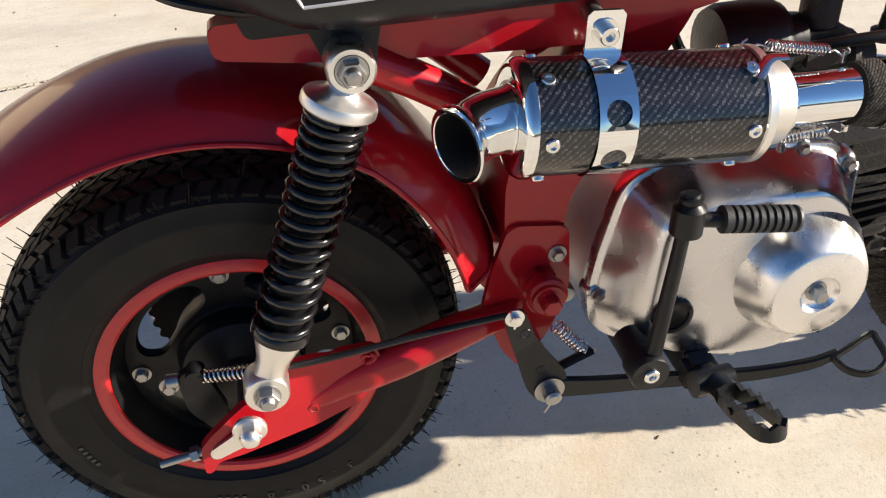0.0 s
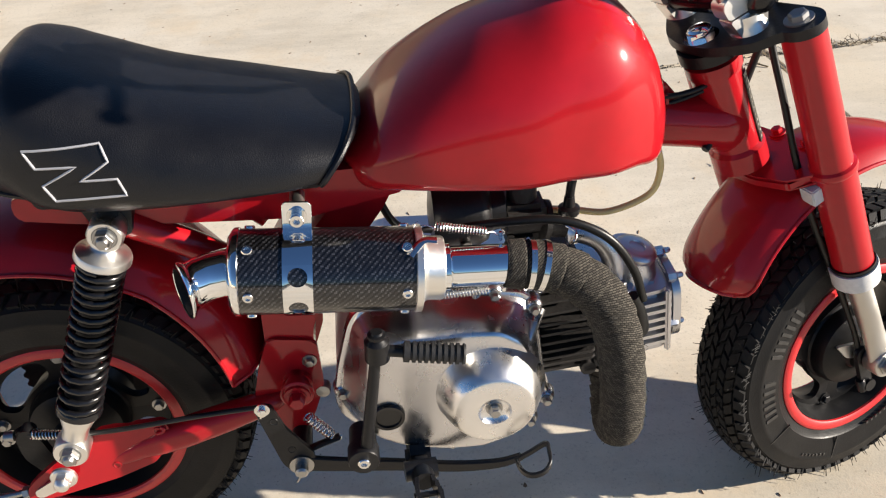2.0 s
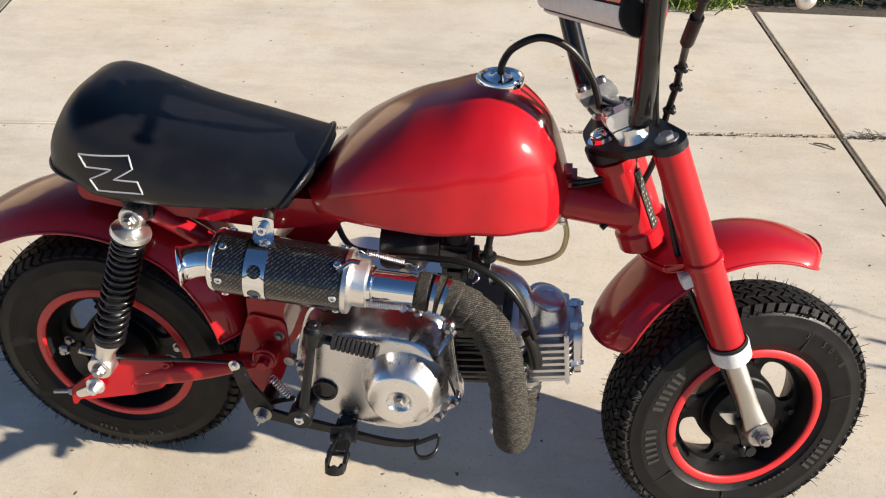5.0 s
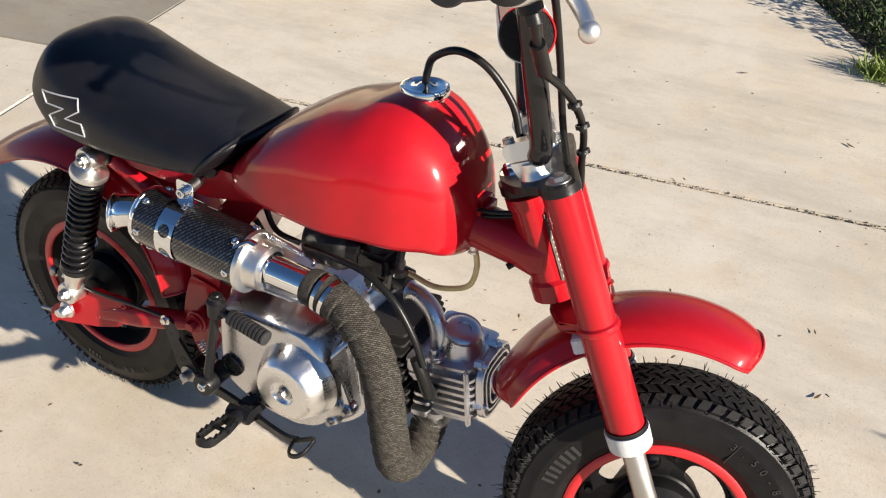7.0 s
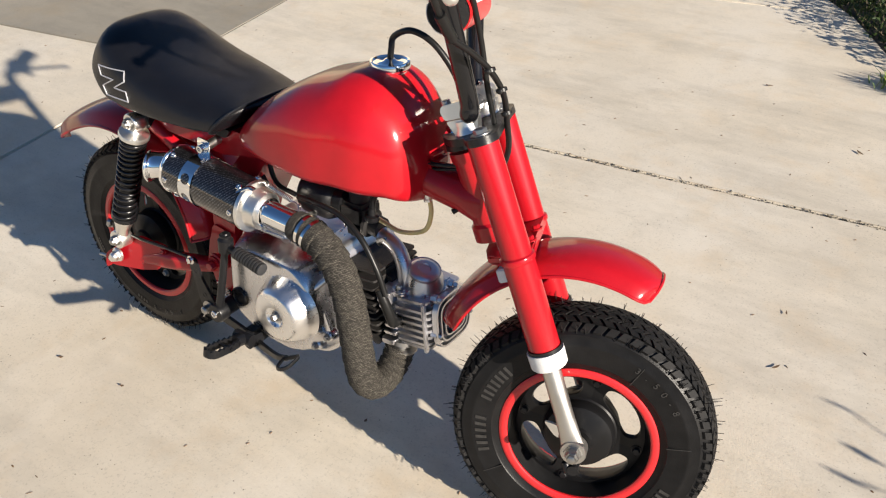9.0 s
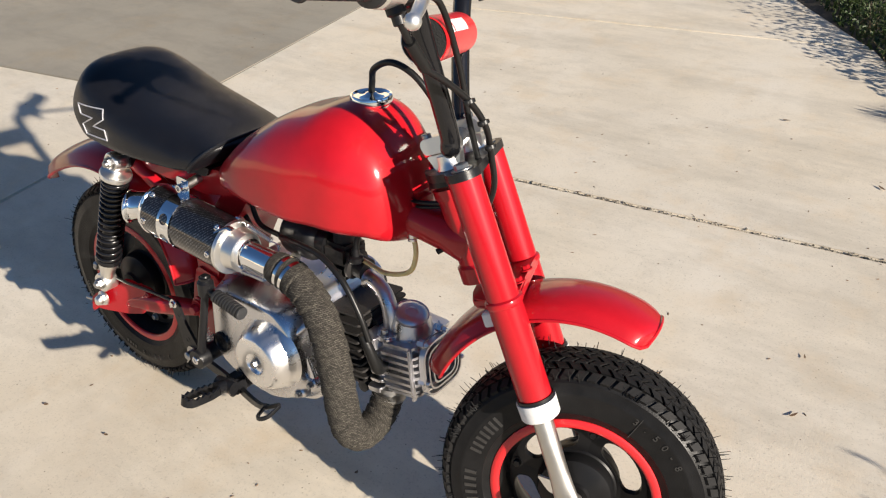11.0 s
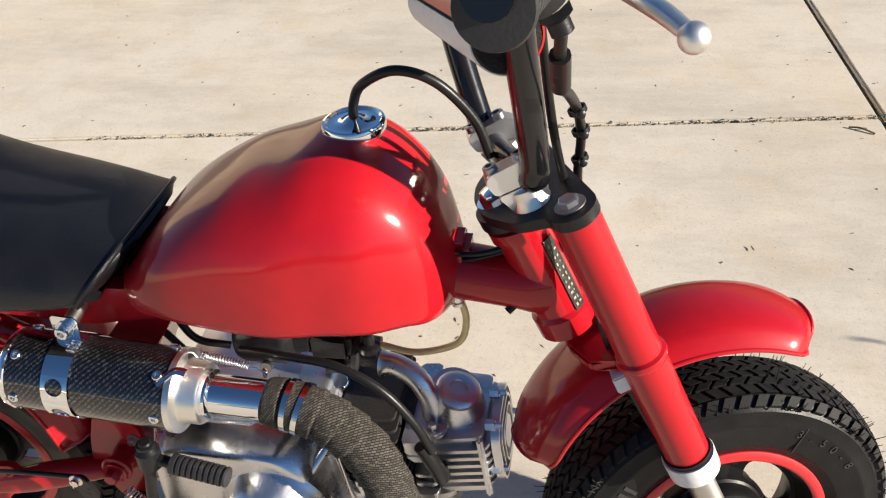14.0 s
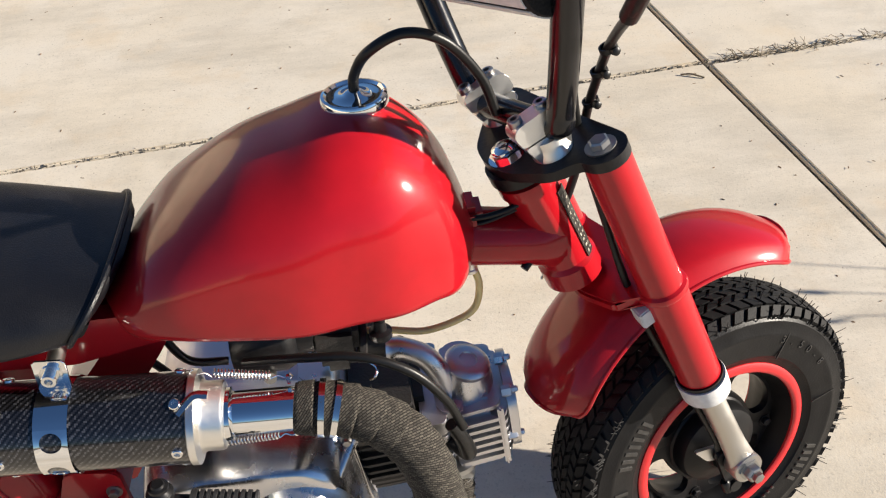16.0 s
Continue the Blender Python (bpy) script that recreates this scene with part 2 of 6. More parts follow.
# ---- mesh helpers ----
def finish(name, bm, mat, parent=None, label="", smooth=38.0):
    me = bpy.data.meshes.new(name)
    bmesh.ops.recalc_face_normals(bm, faces=bm.faces)
    bm.to_mesh(me)
    bm.free()
    me.materials.append(mat)
    for p in me.polygons:
        p.use_smooth = True
    me.set_sharp_from_angle(angle=radians(smooth))
    ob = new(name, me)
    ob.parent = parent
    if label:
        ob["label"] = label
    return ob


def part(name, bm, mat, parent, label="", smooth=38.0):
    return finish(name, bm, mat, parent, label, smooth)


def rings(bm, loops, closed=True, caps=True, uv=None):
    """Skin a list of equal loops of points. uv: (turns across, along) scale for a tape or weave map."""
    rows = [[bm.verts.new(p) for p in loop] for loop in loops]
    n = len(rows[0])
    layer = bm.loops.layers.uv.verify() if uv else None
    for i in range(len(rows) - 1):
        for j in range(n if closed else n - 1):
            k = (j + 1) % n
            try:
                f = bm.faces.new((rows[i][j], rows[i][k], rows[i + 1][k], rows[i + 1][j]))
            except ValueError:
                continue
            if layer:
                for lp, (a, c) in zip(f.loops, ((i, j), (i, j + 1), (i + 1, j + 1), (i + 1, j))):
                    lp[layer].uv = (uv[0] * c / n, uv[1][a])
    if caps:
        for r in (rows[0], rows[-1]):
            if closed:
                try:
                    bm.faces.new(r)
                except ValueError:
                    pass
    return rows


def axes(d):
    d = Vector(d).normalized()
    a = Vector((0, 0, 1)) if abs(d.z) < 0.9 else Vector((1, 0, 0))
    s = d.cross(a).normalized()
    return d, s, d.cross(s).normalized()


def lathe(bm, base, direction, profile, seg=32, closed_profile=False, uv=None, caps=True):
    """Turn a profile of (radius, height) round an axis from base along direction."""
    d, s, u = axes(direction)
    base = Vector(base)
    loops = []
    for r, h in profile:
        c = base + d * h
        loops.append([c + (s * math.cos(2 * math.pi * k / seg) + u * math.sin(2 * math.pi * k / seg)) * max(r, 1e-5) for k in range(seg)])
    if closed_profile:
        loops.append(loops[0])
        rows = rings(bm, loops, True, False, uv)
        bmesh.ops.remove_doubles(bm, verts=bm.verts, dist=1e-6)
        return rows
    return rings(bm, loops, True, caps, uv)


def smooth_path(points, steps=8):
    """Catmull-Rom through the points."""
    p = [Vector(q) for q in points]
    p = [p[0] * 2 - p[1]] + p + [p[-1] * 2 - p[-2]]
    out = []
    for i in range(1, len(p) - 2):
        for k in range(steps):
            t = k / steps
            out.append(0.5 * (2 * p[i] + (p[i + 1] - p[i - 1]) * t + (2 * p[i - 1] - 5 * p[i] + 4 * p[i + 1] - p[i + 2]) * t * t
                              + (3 * p[i] - p[i - 1] - 3 * p[i + 1] + p[i + 2]) * t ** 3))
    out.append(p[-2])
    return out


def tube(bm, points, radius, seg=12, steps=8, straight=False, uv=None, squash=1.0):
    """A round tube along a path; radius a number or a function of 0..1."""
    path = [Vector(q) for q in points] if straight else smooth_path(points, steps)
    n = len(path)
    tang = [(path[min(i + 1, n - 1)] - path[max(i - 1, 0)]).normalized() for i in range(n)]
    d, s, u = axes(tang[0])
    loops, length, run = [], [0.0], 0.0
    for i in range(n):
        s = (s - tang[i] * s.dot(tang[i])).normalized()
        u = tang[i].cross(s)
        r = radius(i / (n - 1)) if callable(radius) else radius
        loops.append([path[i] + s * math.cos(2 * math.pi * k / seg) * r + u * math.sin(2 * math.pi * k / seg) * r * squash for k in range(seg)])
        if i:
            run += (path[i] - path[i - 1]).length
            length.append(run)
    return rings(bm, loops, True, True, (uv[0], [l * uv[1] for l in length]) if uv else None)


def prism(bm, outline, to3d, depth_a, depth_b, bevel=0.0, seg=2):
    """Extrude a flat outline of (a, b) between two depths; to3d(a, b, depth) gives the place."""
    lo = [bm.verts.new(to3d(a, b, depth_a)) for a, b in outline]
    hi = [bm.verts.new(to3d(a, b, depth_b)) for a, b in outline]
    n = len(outline)
    faces = [bm.faces.new(lo), bm.faces.new(hi)]
    for i in range(n):
        faces.append(bm.faces.new((lo[i], lo[(i + 1) % n], hi[(i + 1) % n], hi[i])))
    if bevel:
        edges = list({e for f in faces for e in f.edges})
        bmesh.ops.bevel(bm, geom=edges, offset=bevel, segments=seg, affect="EDGES", clamp_overlap=True)


def box(bm, lo, hi, bevel=0.0, seg=2):
    (x0, y0, z0), (x1, y1, z1) = lo, hi
    prism(bm, [(x0, z0), (x1, z0), (x1, z1), (x0, z1)], lambda a, b, d: Vector((a, d, b)), y0, y1, bevel, seg)


def side(a, b, d):
    """Outline in the side view: a forward, b up, d across."""
    return Vector((a, d, b))


def round_outline(points, r=0.01, steps=4):
    """Round the corners of a closed outline."""
    out = []
    n = len(points)
    for i in range(n):
        p, a, c = Vector(points[i]), Vector(points[i - 1]), Vector(points[(i + 1) % n])
        ra = min(r, (a - p).length * 0.45)
        rc = min(r, (c - p).length * 0.45)
        s, e = p + (a - p).normalized() * ra, p + (c - p).normalized() * rc
        for k in range(steps + 1):
            t = k / steps
            q = s * (1 - t) ** 2 + p * 2 * t * (1 - t) + e * t * t
            out.append((q.x, q.y))
    return out


def hexbolt(bm, base, direction, r=0.007, h=0.006, washer=1.5):
    """Washer and hexagon head with a chamfered top."""
    if washer:
        lathe(bm, base, direction, [(r * 0.5, 0), (r * washer, 0), (r * washer, 0.0014), (r * 0.5, 0.0014)], 20)
    d = Vector(direction).normalized()
    b = Vector(base) + d * (0.0014 if washer else 0)
    lathe(bm, b, direction, [(r, 0), (r, h * 0.8), (r * 0.82, h), (r * 0.45, h * 1.02)], 6)


def capscrew(bm, base, direction, r=0.0045, h=0.004):
    """Round socket head with a dished middle."""
    lathe(bm, base, direction, [(r, 0), (r, h * 0.7), (r * 0.85, h), (r * 0.5, h), (r * 0.45, h * 0.35)], 16)


def sweep(bm, stations, seg=40, caps=True):
    """Round skin through stations of (centre, axis, radius)."""
    loops = []
    ref = None
    for c, d, r in stations:
        d = Vector(d).normalized()
        if ref is None:
            ref = axes(d)[1]
        ref = (ref - d * ref.dot(d)).normalized()
        u = d.cross(ref)
        loops.append([Vector(c) + (ref * math.cos(2 * math.pi * k / seg) + u * math.sin(2 * math.pi * k / seg)) * r for k in range(seg)])
    return rings(bm, loops, True, caps)


def strip(bm, points, width, height, steps=6):
    """A flat bar on edge along a path: width across, height upright, each a number or a function of 0..1."""
    path = smooth_path(points, steps)
    n = len(path)
    loops = []
    for i, p in enumerate(path):
        t = (path[min(i + 1, n - 1)] - path[max(i - 1, 0)]).normalized()
        a = t.cross(Vector((0, 0, 1))).normalized()
        b = a.cross(t).normalized()
        w = width(i / (n - 1)) if callable(width) else width
        h = height(i / (n - 1)) if callable(height) else height
        c = 0.22 * min(w, h)
        sec = [(-w / 2 + c, -h / 2), (w / 2 - c, -h / 2), (w / 2, -h / 2 + c), (w / 2, h / 2 - c), (w / 2 - c, h / 2), (-w / 2 + c, h / 2), (-w / 2, h / 2 - c), (-w / 2, -h / 2 + c)]
        loops.append([p + a * x + b * y for x, y in sec])
    return rings(bm, loops)


def spring_path(a, b, radius, turns, per=14, rise=1.0):
    a, b = Vector(a), Vector(b)
    d, s, u = axes(b - a)
    n = int(turns * per)
    return [a + (b - a) * (0.45 * (i / n) + 0.55 * (i / n) ** rise) + (s * math.cos(2 * math.pi * i / per) + u * math.sin(2 * math.pi * i / per)) * radius for i in range(n + 1)]


def lerp(x, table):
    if x <= table[0][0]:
        return table[0][1]
    for (x0, y0), (x1, y1) in zip(table, table[1:]):
        if x <= x1:
            t = (x - x0) / (x1 - x0)
            t = t * t * (3 - 2 * t) * 0.35 + t * 0.65
            return y0 + (y1 - y0) * t
    return table[-1][1]


def glide(x, table):
    """Smooth reading of a table, with no kinks at its rows."""
    n = len(table)
    for i in range(n - 1):
        (x0, y0), (x1, y1) = table[i], table[i + 1]
        if x <= x1 or i == n - 2:
            xa, ya = table[max(0, i - 1)]
            xb, yb = table[min(n - 1, i + 2)]
            m0, m1 = (y1 - ya) / (x1 - xa), (yb - y0) / (xb - x0)
            h = x1 - x0
            t = (x - x0) / h
            return (2 * t ** 3 - 3 * t * t + 1) * y0 + (t ** 3 - 2 * t * t + t) * h * m0 + (3 * t * t - 2 * t ** 3) * y1 + (t ** 3 - t * t) * h * m1


# ---- ground ----
def slab(name, outline, mat, parent, top=0.0):
    bm = bmesh.new()
    prism(bm, outline, lambda a, b, d: Vector((a, b, d)), top - 0.06, top)
    edges = [e for e in bm.edges if all(v.co.z > top - 0.001 for v in e.verts)]
    bmesh.ops.bevel(bm, geom=edges, offset=0.004, segments=2, affect="EDGES")
    return part(name, bm, mat, parent)


def jy(x):
    """The cross joint's line."""
    return 0.9376 + 0.0885 * x


def lx(y):
    """The joint behind the motorcycle."""
    return -0.869 - 0.173 * y


def rx(y):
    """The joint ahead of the motorcycle."""
    return 1.4035 - 0.1288 * y


GROUND_Z = -0.006
bm = bmesh.new()
bmesh.ops.create_grid(bm, x_segments=2, y_segments=2, size=400)
bmesh.ops.translate(bm, verts=bm.verts, vec=(0, 0, GROUND_Z - 0.014))
ground = tagged(finish("ground", bm, SOIL), "dry brown soil and grit under the concrete slabs", "ground", kind="structure")
pavement = tagged(new("pavement"), "pale brushed concrete driveway slabs with dark joints", "driveway", kind="structure")
pavement.matrix_world = pose(0, 0, GROUND_Z)
g = 0.0045
far_y = lambda x: 2.27 + 0.155 * x
DARK_Y = lambda x: 1.0247 + 0.1406 * x
SLABS = (
    ([(lx(-9) + g, -9), (rx(-9) - g, -9), (rx(1.05) - g, jy(1.265) - g), (lx(0.84) + g, jy(-1.02) - g)], SLAB, 0.0),
    ([(lx(0.85) + g, jy(-1.02) + g), (rx(1.06) - g, jy(1.265) + g), (rx(1.84) - g, 1.84), (0.98, 1.85), (0.69, far_y(0.69) - g), (lx(2.1) + g, far_y(-1.23) - g)], SLAB, 0.0),
    ([(rx(-9) + 0.010, -9), (12, -9), (12, jy(12) - g), (rx(1.05) + 0.010, jy(1.265) - g)], SLAB, -0.002),
    ([(rx(1.06) + 0.010, jy(1.265) + g), (12, jy(12) + g), (12, 2.05), (2.6, 1.80), (rx(1.80) + 0.010, 1.80)], SLAB, -0.002),
    ([(-30, -9), (lx(-9) - g, -9), (lx(0.86) - g, DARK_Y(-1.018) - g), (-30, DARK_Y(-30) - g)], SLAB, 0.0),
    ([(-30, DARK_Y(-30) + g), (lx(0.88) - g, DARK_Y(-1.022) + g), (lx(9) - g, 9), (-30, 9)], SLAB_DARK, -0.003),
    ([(lx(2.1) + g, far_y(-1.23) + g), (0.68, far_y(0.68) + g), (0.36, 2.75), (-1.1, 4.6), (lx(4.6) + g, 4.6)], SLAB, 0.0),
)
for outline, mat, top in SLABS:
    slab("slab", outline, mat, pavement, top)

# grit and dirt caught in the joints
def joint_grit(name, count, place, seed):
    rnd = random.Random(seed)
    bm = bmesh.new()
    for _ in range(count):
        x, y = place(rnd)
        r = rnd.uniform(0.0010, 0.0032)
        m = pose(x, y, GROUND_Z - 0.004 + rnd.uniform(0, 0.004), rnd.uniform(0, 90), rnd.uniform(0, 90), rnd.uniform(0, 360)) @ Matrix.Diagonal((r, r * rnd.uniform(0.5, 1), r * 0.6, 1))
        bmesh.ops.create_icosphere(bm, subdivisions=1, radius=1, matrix=m)
    return tagged(finish(name, bm, GRIT), "small grey grit lying in a concrete joint", "gravel", kind="stuff")


def on_cross(rnd):
    x = -0.4 + 1.75 * rnd.random() ** 0.8
    return x, jy(x) + rnd.gauss(0, 0.006)


joint_grit("gravel", 650, on_cross, 3)



def joint_weeds():
    """Short dry blades and runners in the joint beyond the crossing."""
    rnd = random.Random(21)
    bm = bmesh.new()
    for _ in range(260):
        x = 1.30 + 0.75 * rnd.random()
        p = Vector((x, jy(x) + rnd.gauss(0, 0.008), GROUND_Z - 0.004))
        a = rnd.uniform(0, 2 * math.pi)
        lean = Vector((math.cos(a), 0.6 * math.sin(a), rnd.uniform(0.15, 0.9))).normalized()
        h = rnd.uniform(0.008, 0.030)
        tip = p + lean * h
        tube(bm, [p, p.lerp(tip, 0.6) + Vector((0, 0, 0.002)), tip], rnd.uniform(0.0005, 0.0010), 4, straight=True)
    return tagged(finish("joint_weeds", bm, TWIG), "dry brown weeds growing in a concrete joint", "weeds", kind="stuff")


joint_weeds()
bm = bmesh.new()
tx, ty = rx(jy(1.28)) - 0.070, jy(1.28) - 0.045
tz = GROUND_Z + 0.0022
tube(bm, [(tx, ty, tz), (tx + 0.020, ty - 0.007, tz + 0.003), (tx + 0.045, ty - 0.022, tz)], 0.0019, 8, 5)
tube(bm, [(tx + 0.020, ty - 0.007, tz + 0.003), (tx + 0.032, ty - 0.006, tz + 0.002)], 0.0012, 6, straight=True)
tagged(finish("dry_twig", bm, TWIG), "short brown dry twig lying on the concrete", "twig")

# ---- motorcycle ----
LEAN_DEG, SHIFT = 4.0, -0.026
bike = new("motorcycle")
bike.matrix_world = pose(0, SHIFT, 0, -LEAN_DEG, 0, 0)
tagged(bike, "small red minibike with black seat leaning on concrete driveway", "motorcycle")

# steering head: local u forward, v left, w up the stem
RAKE, STEER = 22.5, 19.0
HEAD = Vector((0.6795, 0.0015, 0.55))
STEM = pose(*HEAD, 0, -RAKE, 0) @ pose(0, 0, 0, 0, 0, STEER)
AXLE_W = -0.4135


# ---- wheels ----
def make_wheel(name, centre, turn, label, spin, marks, size_at, rim=1.0, bolts=ZINC):
    m = Matrix.Translation(centre) @ turn
    R, W = 0.1835, 0.046
    bm = bmesh.new()
    half = [(0.109 * rim, 0.034), (0.114, 0.0405), (0.121, 0.0425), (0.1225, 0.0445), (0.134, 0.0465), (0.148, 0.0468), (0.150, 0.0475), (0.1525, 0.0468),
            (0.162, 0.0445), (0.1655, 0.0442), (0.167, 0.0425), (0.173, 0.039), (0.1785, 0.030), (0.182, 0.018), (R, 0.0)]
    profile = [(r, -h) for r, h in half] + [(r, h) for r, h in reversed(half[:-1])]
    lathe(bm, (0, 0, 0), (0, 1, 0), profile, 96, True)
    bm.transform(m)
    wheel = part(name, bm, RUBBER, bike, label)
    # tread blocks in zigzag rows
    bm = bmesh.new()
    count = 66
    cols = [(-0.0418, -0.0322, 0.35), (-0.0314, -0.0214, -0.42), (-0.0206, -0.0108, 0.42), (-0.0100, -0.0004, -0.42), (0.0004, 0.0100, 0.42), (0.0108, 0.0206, -0.42), (0.0214, 0.0314, 0.42), (0.0322, 0.0418, -0.35)]

    def crown(y):
        a = abs(y)
        return lerp(a, [(0, R), (0.018, 0.182), (0.030, 0.1785), (0.039, 0.173), (0.0425, 0.167)])

    for ci, (ya, yb, slope) in enumerate(cols):
        for k in range(count):
            t0 = 2 * math.pi * (k + 0.5 * (ci % 2)) / count
            wdt = 2 * math.pi / count * (0.74 if ci in (0, 7) else 0.80)
            sh = slope * 2 * math.pi / count
            quad = [(ya, t0 - sh / 2), (yb, t0 + sh / 2), (yb, t0 + sh / 2 + wdt), (ya, t0 - sh / 2 + wdt)]
            verts = []
            for lift, inset in ((-0.002, 0), (0.0036, 0.0007)):
                for y, t in quad:
                    yy = y + (inset if y == ya else -inset)
                    tt = t + (inset / R if t in (quad[0][1], quad[1][1]) else -inset / R)
                    r = crown(yy) + lift
                    yo = yy * (1 + (lift / 0.05 if abs(yy) > 0.03 else 0))
                    verts.append(bm.verts.new((r * math.sin(tt), yo, r * math.cos(tt))))
            for f in ((4, 5, 6, 7), (0, 1, 5, 4), (1, 2, 6, 5), (2, 3, 7, 6), (3, 0, 4, 7)):
                bm.faces.new([verts[i] for i in f])
    bm.transform(m)
    part("tread", bm, TREAD, wheel, "black zigzag tread blocks", 25)
    # moulding hairs
    bm = bmesh.new()
    rnd = random.Random(spin)
    for k in range(420):
        t = rnd.uniform(0, 2 * math.pi)
        y = rnd.choice((-1, 1)) * rnd.choice((0.0425, 0.0425, 0.030, 0.016))
        r = crown(y)
        base = Vector((r * math.sin(t), y, r * math.cos(t)))
        out = Vector((math.sin(t), y * 9 + rnd.uniform(-0.3, 0.3), math.cos(t))).normalized() + Vector((rnd.uniform(-.25, .25), rnd.uniform(-.25, .25), rnd.uniform(-.25, .25)))
        tip = base + out * rnd.uniform(0.008, 0.016)
        lathe(bm, base, tip - base, [(0.0007, 0), (0.0004, (tip - base).length)], 4)
    bm.transform(m)
    ob = part("rubber_hair", bm, TREAD, wheel, "thin moulding hairs of a new tyre")
    tagged(ob, kind="stuff")
    # raised marks on the sidewall
    for text, ang, size, mat, r0 in (("3.50-8", size_at, 0.013, MARK_SHEEN, 0.145),):
        for i, ch in enumerate(text):
            cu = bpy.data.curves.new("size_mark", "FONT")
            cu.body, cu.size, cu.extrude, cu.align_x, cu.align_y = ch, size, 0.0006, "CENTER", "CENTER"
            tmp = new("size_mark", cu)
            me = bpy.data.meshes.new_from_object(tmp.evaluated_get(bpy.context.evaluated_depsgraph_get()))
            bpy.data.objects.remove(tmp)
            bm = bmesh.new()
            bm.from_mesh(me)
            bpy.data.meshes.remove(me)
            a = radians(ang - i * 6.2)
            # stands on the right sidewall, tops outward
            bm.transform(m @ pose(0, 0, 0, 0, math.degrees(-a) + 90, 0) @ Matrix.Translation((0, -0.0471, r0)) @ pose(0, 0, 0, 90, 0, 0))
            part("size_mark", bm, mat, wheel)

    def bar(a0, a1, r0, r1, mat):
        bm = bmesh.new()
        loops = []
        for k in range(7):
            a = radians(a0 + (a1 - a0) * k / 6)
            ring = []
            for r, y in ((r0, -0.0458), (r1, -0.0455), (r1, -0.0476), (r0, -0.0478)):
                ring.append((r * math.cos(a), y, r * math.sin(a)))
            loops.append(ring)
        rings(bm, loops)
        bm.transform(m)
        part("sidewall_bar", bm, mat, wheel, "raised bar moulded on the tyre sidewall")

    for a0, n, step, wd, r0, r1 in marks:
        for k in range(n):
            bar(a0 + k * step, a0 + k * step + wd, r0, r1, MARK_SHEEN)
    # red flange rings
    for s in (-1, 1):
        bm = bmesh.new()
        lathe(bm, (0, 0, 0), (0, s, 0), [(r * rim, h) for r, h in ((0.1015, 0.030), (0.1025, 0.0405), (0.1050, 0.0425), (0.1110, 0.0425), (0.1145, 0.0405), (0.1145, 0.034))], 96, True)
        bm.transform(m)
        part("rim_flange", bm, RED_RING, wheel, "red painted rim flange")
    # black rim bowl with kidney slots
    bm = bmesh.new()
    lathe(bm, (0, 0, 0), (0, 1, 0), [(r * rim, h) for r, h in ((0.1018, -0.038), (0.097, -0.024), (0.093, -0.013), (0.093, 0.013), (0.097, 0.024), (0.1018, 0.038), (0.103, 0.036), (0.101, 0.0), (0.103, -0.036))], 96, True)
    for s in range(4):
        c = radians(45 + 90 * s + spin)
        loops = []
        for (aw, rw, y, sq) in ((math.pi / 4, 0.0215, -0.013, True), (0.56, 0.0155, -0.0145, False), (0.54, 0.0145, -0.010, False), (0.54, 0.0145, -0.006, False), (math.pi / 4, 0.0215, -0.008, True)):
            ring = []
            for k in range(40):
                a = 2 * math.pi * k / 40
                ca, sa = math.cos(a), math.sin(a)
                if sq:
                    q = max(abs(ca), abs(sa))
                    ca, sa = ca / q, sa / q
                else:
                    q = (abs(ca) ** 3 + abs(sa) ** 3) ** (1 / 3)
                    ca, sa = ca / q, sa / q
                th, r = c + aw * ca, 0.0715 + rw * sa
                ring.append((r * math.cos(th), y, r * math.sin(th)))
            loops.append(ring)
        rings(bm, loops, True, False)
    bm.transform(m)
    part("rim", bm, RIM_BLACK, wheel, "black pressed steel rim with kidney slots")
    for s in range(4):
        bm = bmesh.new()
        a = radians(90 * s + spin)
        hexbolt(bm, (0.083 * math.cos(a), -0.0135, 0.083 * math.sin(a)), (0, -1, 0), 0.0055, 0.005, 1.4)
        bm.transform(m)
        part("rim_bolt", bm, bolts, wheel)
    bm = bmesh.new()
    lathe(bm, (0, -0.05, 0), (0, 1, 0), [(0.010, 0.0), (0.020, 0.001), (0.022, 0.006), (0.040, 0.012), (0.0475, 0.016), (0.0505, 0.024), (0.0505, 0.034), (0.054, 0.038),
                                          (0.054, 0.062), (0.050, 0.066), (0.046, 0.084), (0.024, 0.092), (0.018, 0.10)], 56)
    for k in range(5):
        a = 2 * math.pi * k / 5
        box(bm, (0.024 * math.cos(a) - 0.003, -0.041, 0.024 * math.sin(a) - 0.003), (0.024 * math.cos(a) + 0.003, -0.037, 0.024 * math.sin(a) + 0.003), 0.001)
    bm.transform(m)
    part("hub", bm, RIM_BLACK, wheel, "black brake drum hub")
    bm = bmesh.new()
    lathe(bm, (0, -0.078, 0), (0, 1, 0), [(0.006, 0), (0.006, 0.156)], 16)
    bm.transform(m)
    part("axle", bm, ZINC, wheel)
    return wheel


